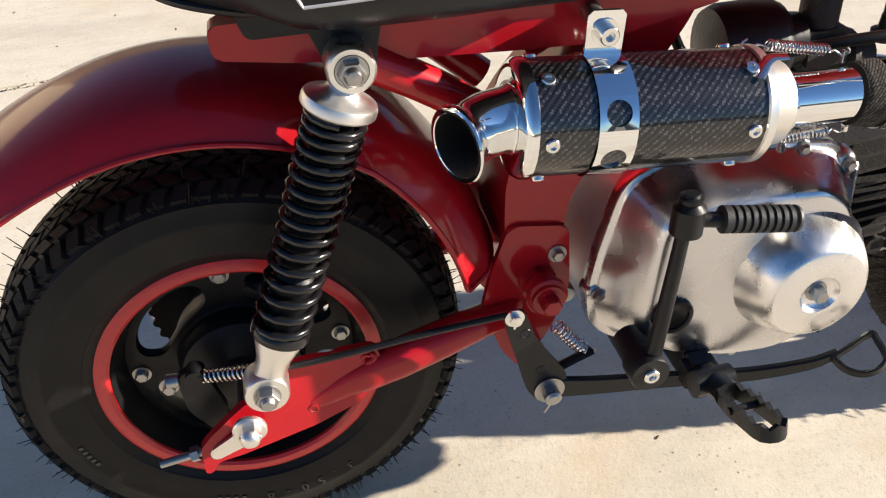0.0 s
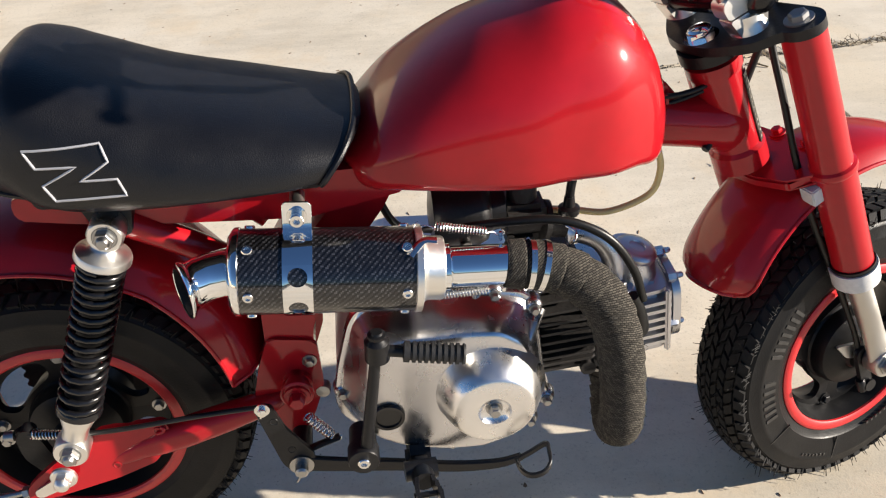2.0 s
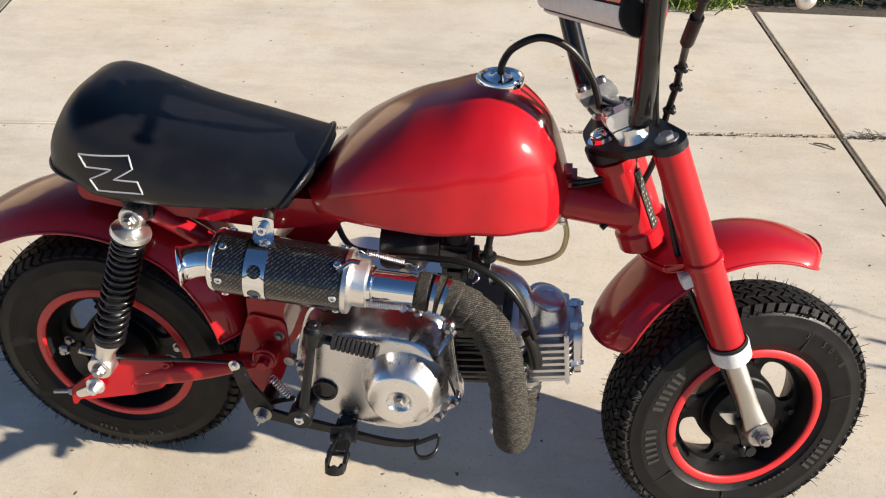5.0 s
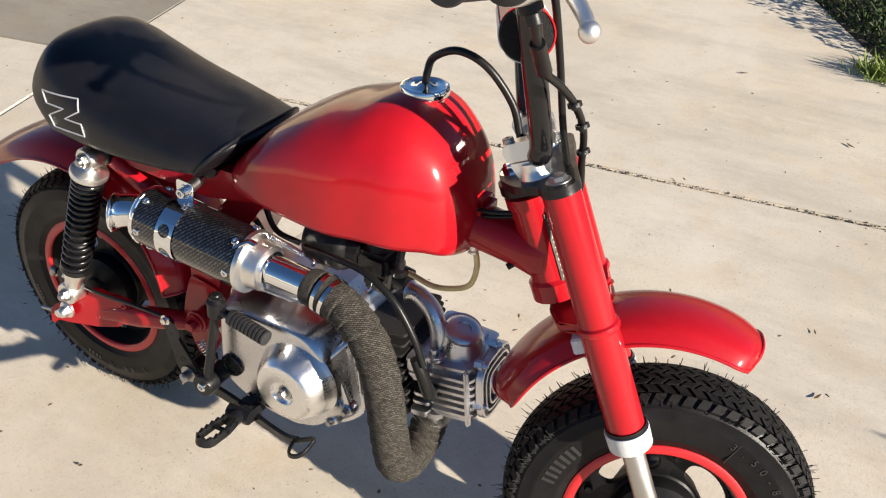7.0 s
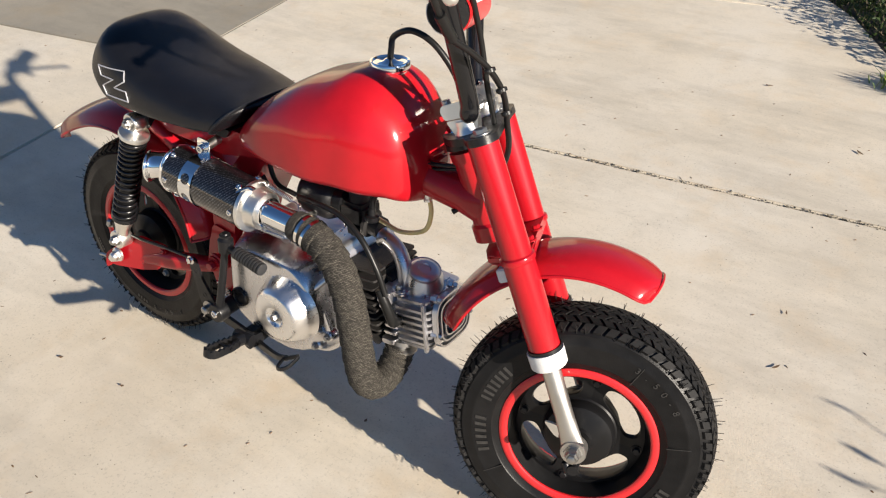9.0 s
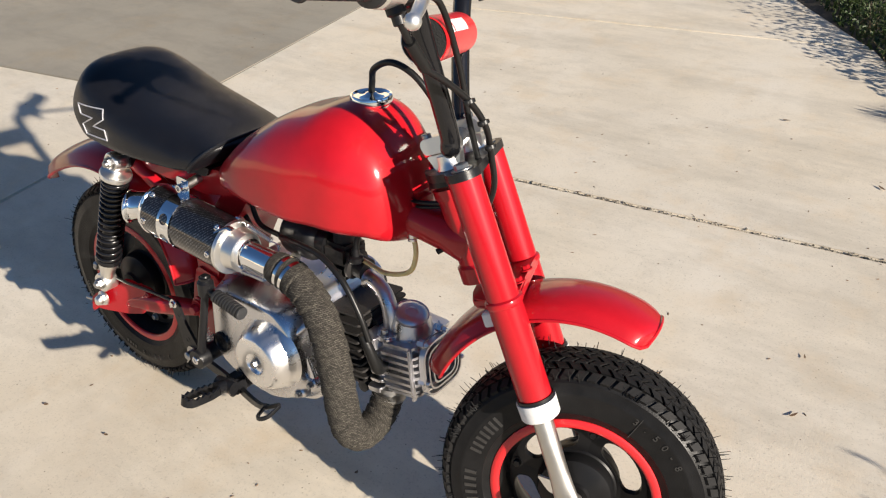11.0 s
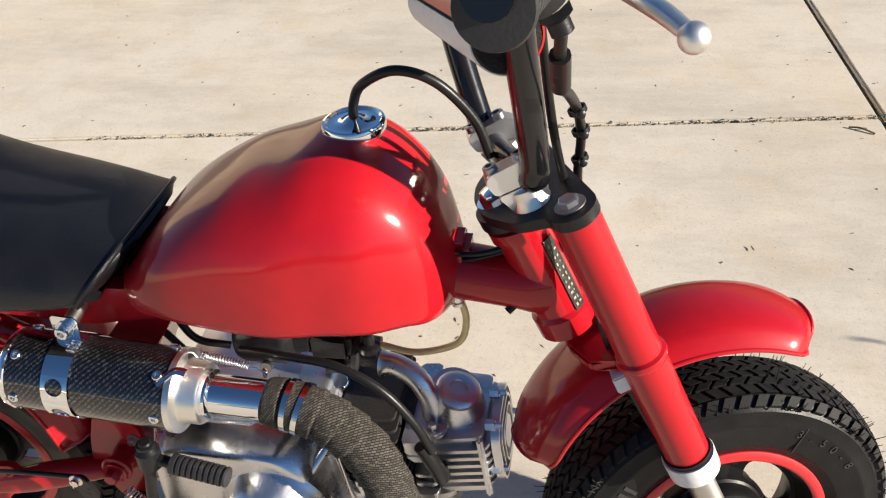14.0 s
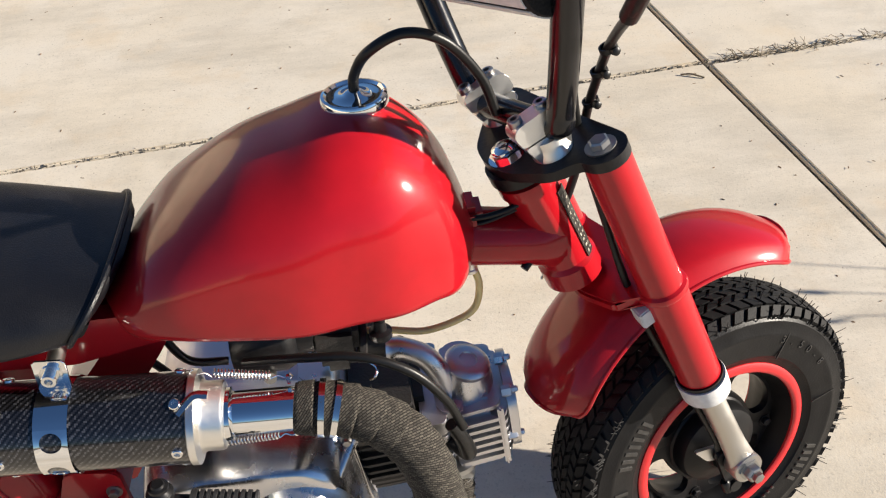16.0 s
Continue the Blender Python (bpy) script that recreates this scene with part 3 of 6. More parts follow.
REAR_C = Vector((0.000, 0.009, 0.1825))
rear_wheel = make_wheel("rear_wheel", REAR_C, Matrix.Scale(0.995, 4), "black tyre on black rim with red flange", 2, ((196, 5, 2.2, 1.2, 0.143, 0.147), (250, 4, 3, 1.4, 0.140, 0.147)), 300)
bm = bmesh.new()
teeth = []
for k in range(148):
    r = (0.0765, 0.0800, 0.0800, 0.0765)[k % 4]
    teeth.append((r * math.cos(2 * math.pi * k / 148), REAR_C.z + r * math.sin(2 * math.pi * k / 148)))
prism(bm, teeth, side, 0.068, 0.072)
part("sprocket", bm, BLACK_CAST, rear_wheel, "dark steel chain sprocket")
FRONT_TURN = (STEM @ pose(0, 0, 0, 0, RAKE, 0)).to_3x3().to_4x4()
FRONT_C = STEM @ Vector((0.0185, 0, AXLE_W - 0.003)) + Vector((-0.002, 0, -0.003))
front_wheel = make_wheel("front_wheel", FRONT_C, FRONT_TURN @ Matrix.Translation((0, -0.004, 0)) @ Matrix.Scale(0.957, 4) @ Matrix.Diagonal((1, 0.91, 1, 1)), "black tyre on black rim with red flange", 351, ((178, 6, 4.4, 2.0, 0.130, 0.146), (140, 7, 3.9, 1.7, 0.130, 0.146), (318, 6, 3.9, 1.8, 0.131, 0.146), (285, 8, 3.4, 1.4, 0.119, 0.123), (240, 7, 2.6, 1.0, 0.143, 0.146), (120, 1, 1, 0.35, 0.121, 0.153), (215, 1, 1, 0.35, 0.121, 0.153), (262, 1, 1, 0.35, 0.121, 0.153), (10, 1, 1, 0.35, 0.121, 0.153), (62, 1, 1, 0.35, 0.121, 0.153)), 64, 0.977, BLACK_SATIN)

# ---- frame ----
frame_part = bmesh.new()
lathe(frame_part, STEM @ Vector((-0.027, 0.013, -0.010)), (STEM.to_3x3() @ Vector((0, 0, -1))), [(0.020, 0), (0.0265, 0.001), (0.0265, 0.012), (0.024, 0.016), (0.024, 0.098), (0.0275, 0.102), (0.0275, 0.122), (0.020, 0.123)], 32)
tube(frame_part, [(0.55, 0, 0.482), (0.50, 0, 0.492), (0.40, 0, 0.486), (0.30, 0, 0.462), (0.235, 0, 0.43)], 0.026, 20, 6)
neck = []
for x, zc, hz, wy in ((0.690, 0.4595, 0.0310, 0.0200), (0.679, 0.4613, 0.0300, 0.0240), (0.670, 0.4630, 0.0278, 0.0258), (0.658, 0.4650, 0.0262, 0.0258), (0.635, 0.4685, 0.0258, 0.0262), (0.600, 0.4740, 0.0262, 0.0270), (0.540, 0.482, 0.027, 0.028)):
    neck.append([(x, 0.001 + wy * math.cos(t), zc + hz * math.sin(t)) for t in [2 * math.pi * k / 32 for k in range(32)]])
rings(frame_part, neck)
prism(frame_part, round_outline([(0.36, 0.478), (0.32, 0.472), (0.282, 0.425), (0.236, 0.372), (0.216, 0.34), (0.214, 0.285), (0.214, 0.235), (0.232, 0.215), (0.258, 0.235), (0.263, 0.31), (0.305, 0.385), (0.345, 0.44)], 0.014),
      side, -0.052, 0.052, 0.007, 3)
for s in (-1, 1):
    prism(frame_part, round_outline([(0.217, 0.300), (0.264, 0.292), (0.266, 0.235), (0.252, 0.195), (0.226, 0.153), (0.209, 0.178), (0.194, 0.225), (0.203, 0.262)], 0.008), side, s * 0.050, s * 0.056, 0.002)
    prism(frame_part, round_outline([(0.033, 0.484), (0.36, 0.484), (0.362, 0.458), (0.275, 0.440), (0.217, 0.443), (0.143, 0.448), (0.080, 0.455), (0.033, 0.463)], 0.006), side, s * 0.048, s * 0.066, 0.004, 2)
    tube(frame_part, [(0.225, s * 0.052, 0.375), (0.17, s * 0.06, 0.42), (0.12, s * 0.064, 0.452)], 0.013, 12, 6)
part("frame", frame_part, RED, bike, "red painted pressed steel frame")
# plate on the right front of the head tube
def head_skin(w, a, r):
    return STEM @ Vector((-0.027 + r * math.cos(radians(a)), 0.013 + r * math.sin(radians(a)), w))


bm = bmesh.new()
rings(bm, [[head_skin(w, a, r) for r in (0.0242, 0.0256) for a in ((-62, -48, -34) if r < 0.025 else (-34, -48, -62))] for w in (-0.032, -0.06, -0.09, -0.116)])
frame_plate = part("frame_plate", bm, PLATE, bike, "etched metal frame plate with worn marks")
rnd = random.Random(8)
for k in range(11):
    w = -0.037 - k * 0.0066
    for a0 in (-57, -47):
        a1 = a0 + rnd.uniform(2, 7)
        bm = bmesh.new()
        rings(bm, [[head_skin(q, a, r) for a, r in ((a0, 0.0254), (a1, 0.0254), (a1, 0.0259), (a0, 0.0259))] for q in (w, w - rnd.uniform(0.0012, 0.0036))])
        part("plate_mark", bm, PLATE_MARK, frame_plate, "plain pale mark on the frame plate")
for (x, z, r) in ((0.2547, 0.268, 0.0050),):
    bm = bmesh.new()
    hexbolt(bm, (x, -0.056, z), (0, -1, 0), r, 0.005)
    part("frame_bolt", bm, ZINC, bike)
bm = bmesh.new()
lathe(bm, (0.2634, -0.046, 0.2244), (0, -1, 0), [(0.0082, 0), (0.0082, 0.008), (0.0070, 0.0105), (0.003, 0.0115)], 18)
part("mount_nut", bm, ALU_DULL, bike, "dull domed engine mount nut")
bm = bmesh.new()
hexbolt(bm, (0.240, -0.0835, 0.2455), (0, -1, 0), 0.0082, 0.0095, 1.2)
lathe(bm, (0.240, -0.055, 0.2455), (0, -1, 0), [(0.0125, 0), (0.0125, 0.022)], 24)
lathe(bm, (0.240, -0.0755, 0.2455), (0, -1, 0), [(0.012, 0), (0.0165, 0.0), (0.0165, 0.004), (0.0145, 0.0055), (0.0135, 0.0055), (0.0130, 0.0085), (0.009, 0.0088)], 28)
part("swing_pivot_bolt", bm, RED, bike, "red painted swingarm pivot bolt")

# ---- swingarm ----
plate_line = [(0.1085, 0.2165), (0.1035, 0.2235), (0.076, 0.2250), (0.072, 0.2225), (0.058, 0.2255), (0.043, 0.2250), (0.022, 0.2130), (-0.006, 0.1960), (-0.026, 0.1815), (-0.036, 0.1720), (-0.0365, 0.1480),
              (-0.0300, 0.1485), (-0.026, 0.1565), (-0.006, 0.1575), (0.051, 0.1665), (0.088, 0.1770), (0.101, 0.1900), (0.107, 0.1990)]


def toed(p, s):
    """The arms run wider behind and lean in at the top."""
    return Vector((p[0], p[1] + s * (0.10 * (-0.01 - p[0]) + 0.14 * (0.200 - p[2])), p[2]))


for s in (-1, 1):
    bm = bmesh.new()
    prism(bm, round_outline(plate_line, 0.0035, 3), side, s * 0.080, s * 0.088, 0.0022, 3)
    for v in bm.verts:
        v.co = toed(v.co, s)
    # tube, pressed flat where it runs into the plate
    loops = []
    for x, z, h, out, inn in ((0.238, 0.2260, 0.0080, 0.0720, 0.060), (0.218, 0.2215, 0.0094, 0.0920, 0.066), (0.209, 0.2195, 0.0100, 0.0945, 0.068), (0.163, 0.2105, 0.0140, 0.0950, 0.069), (0.125, 0.2030, 0.0155, 0.0945, 0.070),
                              (0.100, 0.1985, 0.0145, 0.0930, 0.074), (0.080, 0.1950, 0.0110, 0.0912, 0.080), (0.062, 0.1895, 0.0085, 0.0900, 0.082), (0.050, 0.1860, 0.0045, 0.0882, 0.084)):
        ring = []
        for k in range(28):
            a = 2 * math.pi * k / 28
            ca, sa = math.cos(a), math.sin(a)
            q = (abs(ca) ** 2.5 + abs(sa) ** 2.5) ** (1 / 2.5)
            ring.append(toed((x, s * ((out + inn) / 2 + (out - inn) / 2 * ca / q), z + h * sa / q), s))
        loops.append(ring)
    rings(bm, loops)
    tube(bm, [toed(p, s) for p in ((0.1010, s * 0.0885, 0.2185), (0.104, s * 0.0895, 0.2160), (0.1015, s * 0.0895, 0.2130), (0.0965, s * 0.0890, 0.2120))], 0.0022, 8, 4)
    for (x, z) in ((0.097, 0.2145), (0.052, 0.182)):
        lathe(bm, toed((x, s * 0.0875, z), s), (0, s, 0), [(0.002, 0.0), (0.0046, 0.0), (0.0042, 0.0012), (0.003, 0.0014), (0.0025, 0.0006)], 14)
    part("swingarm", bm, RED, bike, "red steel swingarm with flattened axle plate", 50)
bm = bmesh.new()
lathe(bm, (0.240, -0.064, 0.243), (0, 1, 0), [(0.0150, 0), (0.0150, 0.128)], 24)
part("swing_cross_tube", bm, RED, bike)
for s in (-1, 1):
    bm = bmesh.new()
    prism(bm, round_outline([(0.013, 0.195), (0.012, 0.174), (-0.028, 0.158), (-0.031, 0.168)], 0.005), side, s * 0.0885, s * 0.0910, 0.0008)
    lathe(bm, (0.003, s * 0.090, 0.185), (0, s, 0), [(0.0130, 0), (0.0130, 0.003), (0.0115, 0.0045), (0.006, 0.0045)], 26)
    hexbolt(bm, (0.003, s * 0.094, 0.185), (0, s, 0), 0.0085, 0.008, 0)
    lathe(bm, (0.003, s * 0.101, 0.185), (0, s, 0), [(0.0078, 0), (0.0070, 0.003), (0.0045, 0.0052), (0.001, 0.006)], 20)
    bmesh.ops.translate(bm, verts=bm.verts, vec=(0, s * 0.0045, 0))
    part("axle_nut", bm, ALU_SATIN, bike, "bright axle nut on chain adjuster")
    bm = bmesh.new()
    tube(bm, [(-0.025, s * 0.084, 0.1610), (-0.070, s * 0.084, 0.1545)], 0.0032, 10, straight=True)
    lathe(bm, (-0.040, s * 0.084, 0.1590), (-1, 0, -0.15), [(0.0062, 0), (0.0062, 0.006)], 6)
    part("adjuster_bolt", bm, ZINC, bike)


# ---- shocks ----
def make_shock(s):
    top, bot = Vector((0.1115, s * 0.0900, 0.4600)), Vector((0.0225, s * 0.0950, 0.2255))
    d = (bot - top).normalized()
    L = (bot - top).length
    bm = bmesh.new()
    lathe(bm, top + d * 0.009, d, [(0.009, 0), (0.0095, 0.005), (0.0125, 0.009), (0.0200, 0.0112), (0.0228, 0.0125), (0.0238, 0.0150), (0.0238, 0.0190), (0.0225, 0.0205), (0.012, 0.021)], 36)
    lathe(bm, top - Vector((0, 0.012, 0)), (0, 1, 0), [(0.0095, 0.002), (0.0105, 0.0), (0.0135, 0.0), (0.0150, 0.002), (0.0150, 0.022), (0.0135, 0.024), (0.0105, 0.024), (0.0095, 0.022)], 32)
    shock = part("shock_absorber", bm, ALU_SATIN, bike, "bright alloy shock with black coil spring")
    bm = bmesh.new()
    tube(bm, spring_path(top + d * 0.033, bot - d * 0.052, 0.0182, 15.5, rise=1.55), 0.0029, 10, straight=True)
    part("spring", bm, BLACK_GLOSS, shock, "black coil spring")
    bm = bmesh.new()
    lathe(bm, top + d * 0.035, d, [(0.0125, 0), (0.0125, L * 0.45), (0.0145, L * 0.46), (0.0145, L - 0.095), (0.011, L - 0.09), (0.011, L - 0.08)], 24)
    part("damper_body", bm, BLACK_SATIN, shock)
    bm = bmesh.new()
    lathe(bm, bot - d * 0.056, d, [(0.010, 0), (0.0195, 0.0), (0.021, 0.003), (0.021, 0.007), (0.018, 0.009), (0.010, 0.010)], 28)
    part("spring_seat", bm, BLACK_GLOSS, shock)
    bm = bmesh.new()
    lathe(bm, bot - d * 0.047, d, [(0.012, 0), (0.0165, 0.001), (0.0165, 0.006), (0.0125, 0.020), (0.0115, 0.036)], 28)
    lathe(bm, bot - Vector((0, 0.0115, 0)), (0, 1, 0), [(0.008, 0), (0.0155, 0.0), (0.0165, 0.002), (0.0165, 0.021), (0.0155, 0.023), (0.008, 0.023)], 28)
    part("lower_mount", bm, ALU_SATIN, shock, "bright alloy lower shock eye")
    for p, r in ((top, 0.0095), (bot, 0.0098)):
        bm = bmesh.new()
        lathe(bm, p + Vector((0, s * 0.0105, 0)), (0, s, 0), [(0.005, 0), (0.0100, 0), (0.0100, 0.0016), (0.006, 0.0018)], 24)
        lathe(bm, p + Vector((0, s * 0.012, 0)), (0, s, 0), [(r * 0.92, 0), (r * 0.92, 0.0055), (r * 0.82, 0.0068), (r * 0.5, 0.007)], 6)
        lathe(bm, p + Vector((0, s * 0.0185, 0)), (0, s, 0), [(r * 0.62, 0), (r * 0.60, 0.002), (r * 0.45, 0.0042), (r * 0.1, 0.005)], 20)
        part("shock_nut", bm, ZINC, shock)


make_shock(-1), make_shock(1)
for s in (-1, 1):
    bm = bmesh.new()
    prism(bm, round_outline([(0.086, 0.490), (0.138, 0.490), (0.132, 0.472), (0.128, 0.448), (0.102, 0.444), (0.096, 0.464)], 0.006), side, s * 0.066, s * 0.080, 0.003)
    part("shock_mount", bm, BLACK_SATIN, bike)


# ---- fenders ----
def fender(name, m, r_edge, r_crest, a0, a1, half, label, flare=0.0, square=0.0):
    """An arched mudguard in local u, w about the origin; angles from forward."""
    bm = bmesh.new()
    loops = []
    na, nc = 40, 14
    for i in range(na + 1):
        f = i / na
        a = radians(a0 + (a1 - a0) * f)
        out, inn = [], []
        end = min(1.0, min(f, 1 - f) / 0.09)
        end = math.sqrt(max(0.0, 1 - (1 - end) ** 2))
        h = half * (0.60 + 0.40 * (max(end, square) if f < 0.5 else end)) * (1 + square * 0.10 * max(0, 1 - f / 0.3))
        lift = flare * max(0, (f - 0.75) / 0.25) ** 2 - 0.014 * square * max(0, 1 - f / 0.3)
        for j in range(nc + 1):
            v = -1 + 2 * j / nc
            r = r_edge + (r_crest - r_edge) * math.sqrt(max(0, 1 - abs(v) ** 2.4)) + lift
            out.append(Vector((r * math.cos(a), v * h, r * math.sin(a))))
            ri = r - 0.0028
            inn.append(Vector((ri * math.cos(a), v * (h - 0.0025), ri * math.sin(a))))
        loops.append(out + inn[::-1])
    rings(bm, loops, True, True)
    # rolled bead along the edges
    for s in (0, nc):
        tube(bm, [l[s] for l in loops], 0.0022, 8, straight=True)
    tube(bm, loops[0][:nc + 1], 0.0022, 8, straight=True)
    tube(bm, loops[-1][:nc + 1], 0.0022, 8, straight=True)
    bm.transform(m)
    return part(name, bm, RED, bike, label)


fender("rear_fender", Matrix.Translation((0.0, 0.006, 0.208)), 0.202, 0.234, 16.5, 140, 0.073, "red steel rear mudguard", 0.012, 1.0)
fender("front_fender", STEM @ Matrix.Translation((0.022, 0, -0.342)), 0.167, 0.190, 38, 140, 0.053, "red steel front mudguard")

# ---- seat ----
SEAT_TOP = [(0, 0.508), (0.03, 0.535), (0.08, 0.565), (0.16, 0.5965), (0.23, 0.5965), (0.31, 0.586), (0.5, 0.561), (0.75, 0.5415), (0.92, 0.5295), (1, 0.526)]
SEAT_W = [(0, 0.076), (0.05, 0.0965), (0.12, 0.103), (0.5, 0.1085), (0.85, 0.100), (1, 0.090)]
SEAT_Y = -0.0115


def seat_point(s, t, side_sign, grow=0.0):
    z0 = 0.487 + 0.008 * max(0, 1 - s / 0.2) ** 2
    z1 = glide(s, SEAT_TOP)
    xb, xt = 0.066 + 0.224 * s, -0.001 + 0.325 * s
    w = glide(s, SEAT_W) + grow
    y = w * max(0, 1 - t ** 3.1) ** (1 / 3.1)
    tuck = 0.012 * max(0, 1 - t / 0.16) ** 2
    return Vector((xb + (xt - xb) * (t ** 1.15), SEAT_Y + side_sign * (y - tuck), z0 + (z1 + grow - z0) * t))


def seat_section(s, grow=0.0, inset=0.0, dx=0.0):
    T = [math.sin(math.pi / 2 * k / 18) for k in range(19)]
    right = [seat_point(s, t, -1, grow) for t in T]
    left = [seat_point(s, t, 1, grow) for t in T[:-1]][::-1]
    pts = right + left
    if inset:
        c = sum(pts, Vector()) / len(pts)
        pts = [p + (c - p) * inset + Vector((dx, 0, 0)) for p in pts]
    return pts


bm = bmesh.new()
loops = [seat_section(0, 0, q, -0.012 * math.sin(min(1, q * 2) * math.pi / 2)) for q in (0.9, 0.6, 0.3, 0.12, 0.04)]
loops += [seat_section(k / 48) for k in range(49)]
loops += [seat_section(1, 0, q, 0.012 * math.sin(min(1, q * 2) * math.pi / 2)) for q in (0.04, 0.12, 0.3, 0.6, 0.9)]
rings(bm, loops, True, True)
seat = part("seat", bm, LEATHER, bike, "black vinyl bench seat with piped seams", 60)
for s in (0.0, 1.0):
    bm = bmesh.new()
    tube(bm, seat_section(s, 0.0012), 0.0026, 8, straight=True)
    part("seat_piping", bm, LEATHER, seat, "black piping along the seat seam")
bm = bmesh.new()
prism(bm, round_outline([(0.055, 0.475), (0.29, 0.472), (0.30, 0.486), (0.05, 0.49)], 0.004), side, -0.072, 0.056, 0.003)
part("seat_pan", bm, BLACK_SATIN, seat)


def seat_surface(x, z):
    best = None
    for i in range(60):
        s = i / 59
        z0, z1 = seat_point(s, 0, -1).z, glide(s, SEAT_TOP)
        t = (z - z0) / (z1 - z0)
        if 0 <= t <= 1:
            p = seat_point(s, t, -1)
            if best is None or abs(p.x - x) < abs(best.x - x):
                best = p
    return best


N_SHAPE = [(0, 0.93), (0.83, 0.95), (0.86, 0.66), (0.55, 0.36), (0.93, 0.36), (1.0, 0.05), (0.22, 0.0), (0.11, 0.30), (0.50, 0.62), (0.10, 0.62)]
bm = bmesh.new()
corner = []
for a, b in N_SHAPE:
    x, z = 0.0757 + 0.068 * a, 0.5055 + 0.0450 * b
    corner.append(seat_surface(x, z) + Vector((0, -0.0006, 0)))
dense = []
for p, q in zip(corner, corner[1:] + corner[:1]):
    for k in range(6):
        r = p.lerp(q, k / 6)
        sfc = seat_surface(r.x, r.z)
        dense.append(Vector((r.x, sfc.y - 0.0004, r.z)))
tube(bm, dense + dense[:2], 0.0010, 6, straight=True)
part("seat_emblem", bm, SILVER_PRINT, seat, "silver outlined letter shape on the seat side")

# ---- fuel tank ----
TANK_X, TANK_L, TANK_Y = 0.3071, 0.3011, 0.0031
TANK_TOP = [(0, 0.4881), (0.0635, 0.5110), (0.175, 0.5449), (0.365, 0.5795), (0.524, 0.5962), (0.651, 0.6079), (0.778, 0.6028), (0.873, 0.5815), (0.937, 0.5535), (0.978, 0.5215), (1, 0.4991)]
TANK_BOT = [(0, 0.4601), (0.0635, 0.4499), (0.175, 0.4488), (0.365, 0.4460), (0.524, 0.4440), (0.651, 0.4454), (0.778, 0.4440), (0.873, 0.4435), (0.937, 0.4406), (0.978, 0.4444), (1, 0.4592)]
TANK_W = [(0, 0.0486), (0.0635, 0.0810), (0.175, 0.0955), (0.365, 0.1038), (0.524, 0.1060), (0.651, 0.1012), (0.778, 0.0942), (0.873, 0.0798), (0.937, 0.0656), (0.978, 0.0438), (1, 0.0262)]


def tank_section(f):
    z0, z1, w = glide(f, TANK_BOT), glide(f, TANK_TOP), glide(f, TANK_W)
    pts = []
    n = 96
    for k in range(n):
        a = 2 * math.pi * k / n
        ca, sa = math.cos(a), math.sin(a)
        e = 2.75 if sa >= 0 else 1.85
        y = w * math.copysign(abs(ca) ** (2 / e), ca)
        z = z0 + 0.032 + ((z1 - z0 - 0.032) if sa >= 0 else -0.032) * abs(sa) ** (2 / e)
        pts.append(Vector((TANK_X + TANK_L * f, TANK_Y - y, z)))
    return pts


bm = bmesh.new()
rings(bm, [tank_section(0.5 - 0.5 * math.cos(math.pi * (k / 64) ** 0.96)) for k in range(65)], True, True)
tank = part("fuel_tank", bm, RED, bike, "glossy red teardrop fuel tank", 70)
CAP = Vector((0.5235, 0.0155, 0.5965))
bm = bmesh.new()
capdir = Vector((-0.02, 0, 1))
lathe(bm, CAP, capdir, [(0.023, 0), (0.0240, 0.003), (0.0240, 0.005), (0.0262, 0.007), (0.0272, 0.009), (0.0272, 0.0145), (0.0262, 0.0165), (0.0240, 0.0170), (0.0222, 0.0150), (0.016, 0.0146), (0.009, 0.0165), (0.006, 0.0190), (0.003, 0.0195)], 48)
cap = part("fuel_cap", bm, CHROME, tank, "round chrome fuel cap")
bm = bmesh.new()
tube(bm, [CAP + Vector((0.0, 0, 0.016)), CAP + Vector((0.002, 0, 0.032)), (0.538, 0.006, 0.650), (0.566, 0.005, 0.6625), (0.597, 0.010, 0.650), (0.624, 0.018, 0.614), (0.636, 0.018, 0.580)], 0.0042, 12, 10)
part("breather_hose", bm, CABLE, cap, "black rubber breather hose")
bm = bmesh.new()
box(bm, (0.592, -0.016, 0.488), (0.618, 0.02, 0.510), 0.006)
part("tank_bracket", bm, RED, tank)

# ---- silencer and exhaust ----
S0, S1 = Vector((0.2085, -0.0985, 0.4120)), Vector((0.3675, -0.0990, 0.3975))
SD = (S1 - S0).normalized()
SL = (S1 - S0).length
RC = 0.0375
bm = bmesh.new()
lathe(bm, S0, SD, [(RC, 0.004), (RC, SL * 0.25), (RC, SL * 0.5), (RC, SL * 0.75), (RC, SL - 0.004)], 64, uv=(160, [0, SL * 184, SL * 368, SL * 552, SL * 736]))
silencer = part("silencer", bm, CARBON, bike, "carbon fibre silencer with polished ends", 60)
bm = bmesh.new()
lathe(bm, S0, SD, [(0.019, -0.0035), (0.0275, -0.0042), (0.0335, -0.0036), (0.0362, -0.0018), (RC + 0.0010, 0.0012), (RC + 0.0012, 0.0050), (RC - 0.001, 0.0065)], 56, caps=False)
RIM = Vector((0.1675, -0.1175, 0.4105))
OE = Vector((-0.89, -0.45, 0.02)).normalized()


def outlet_at(f, r):
    """Along the bent outlet: 0 at the can, 1 at the mouth."""
    p0, p1, p2 = S0, S0 - SD * 0.024, RIM
    c = p0 * (1 - f) ** 2 + p1 * 2 * f * (1 - f) + p2 * f * f
    return (c, (-SD).lerp(OE, min(1, f)), r)


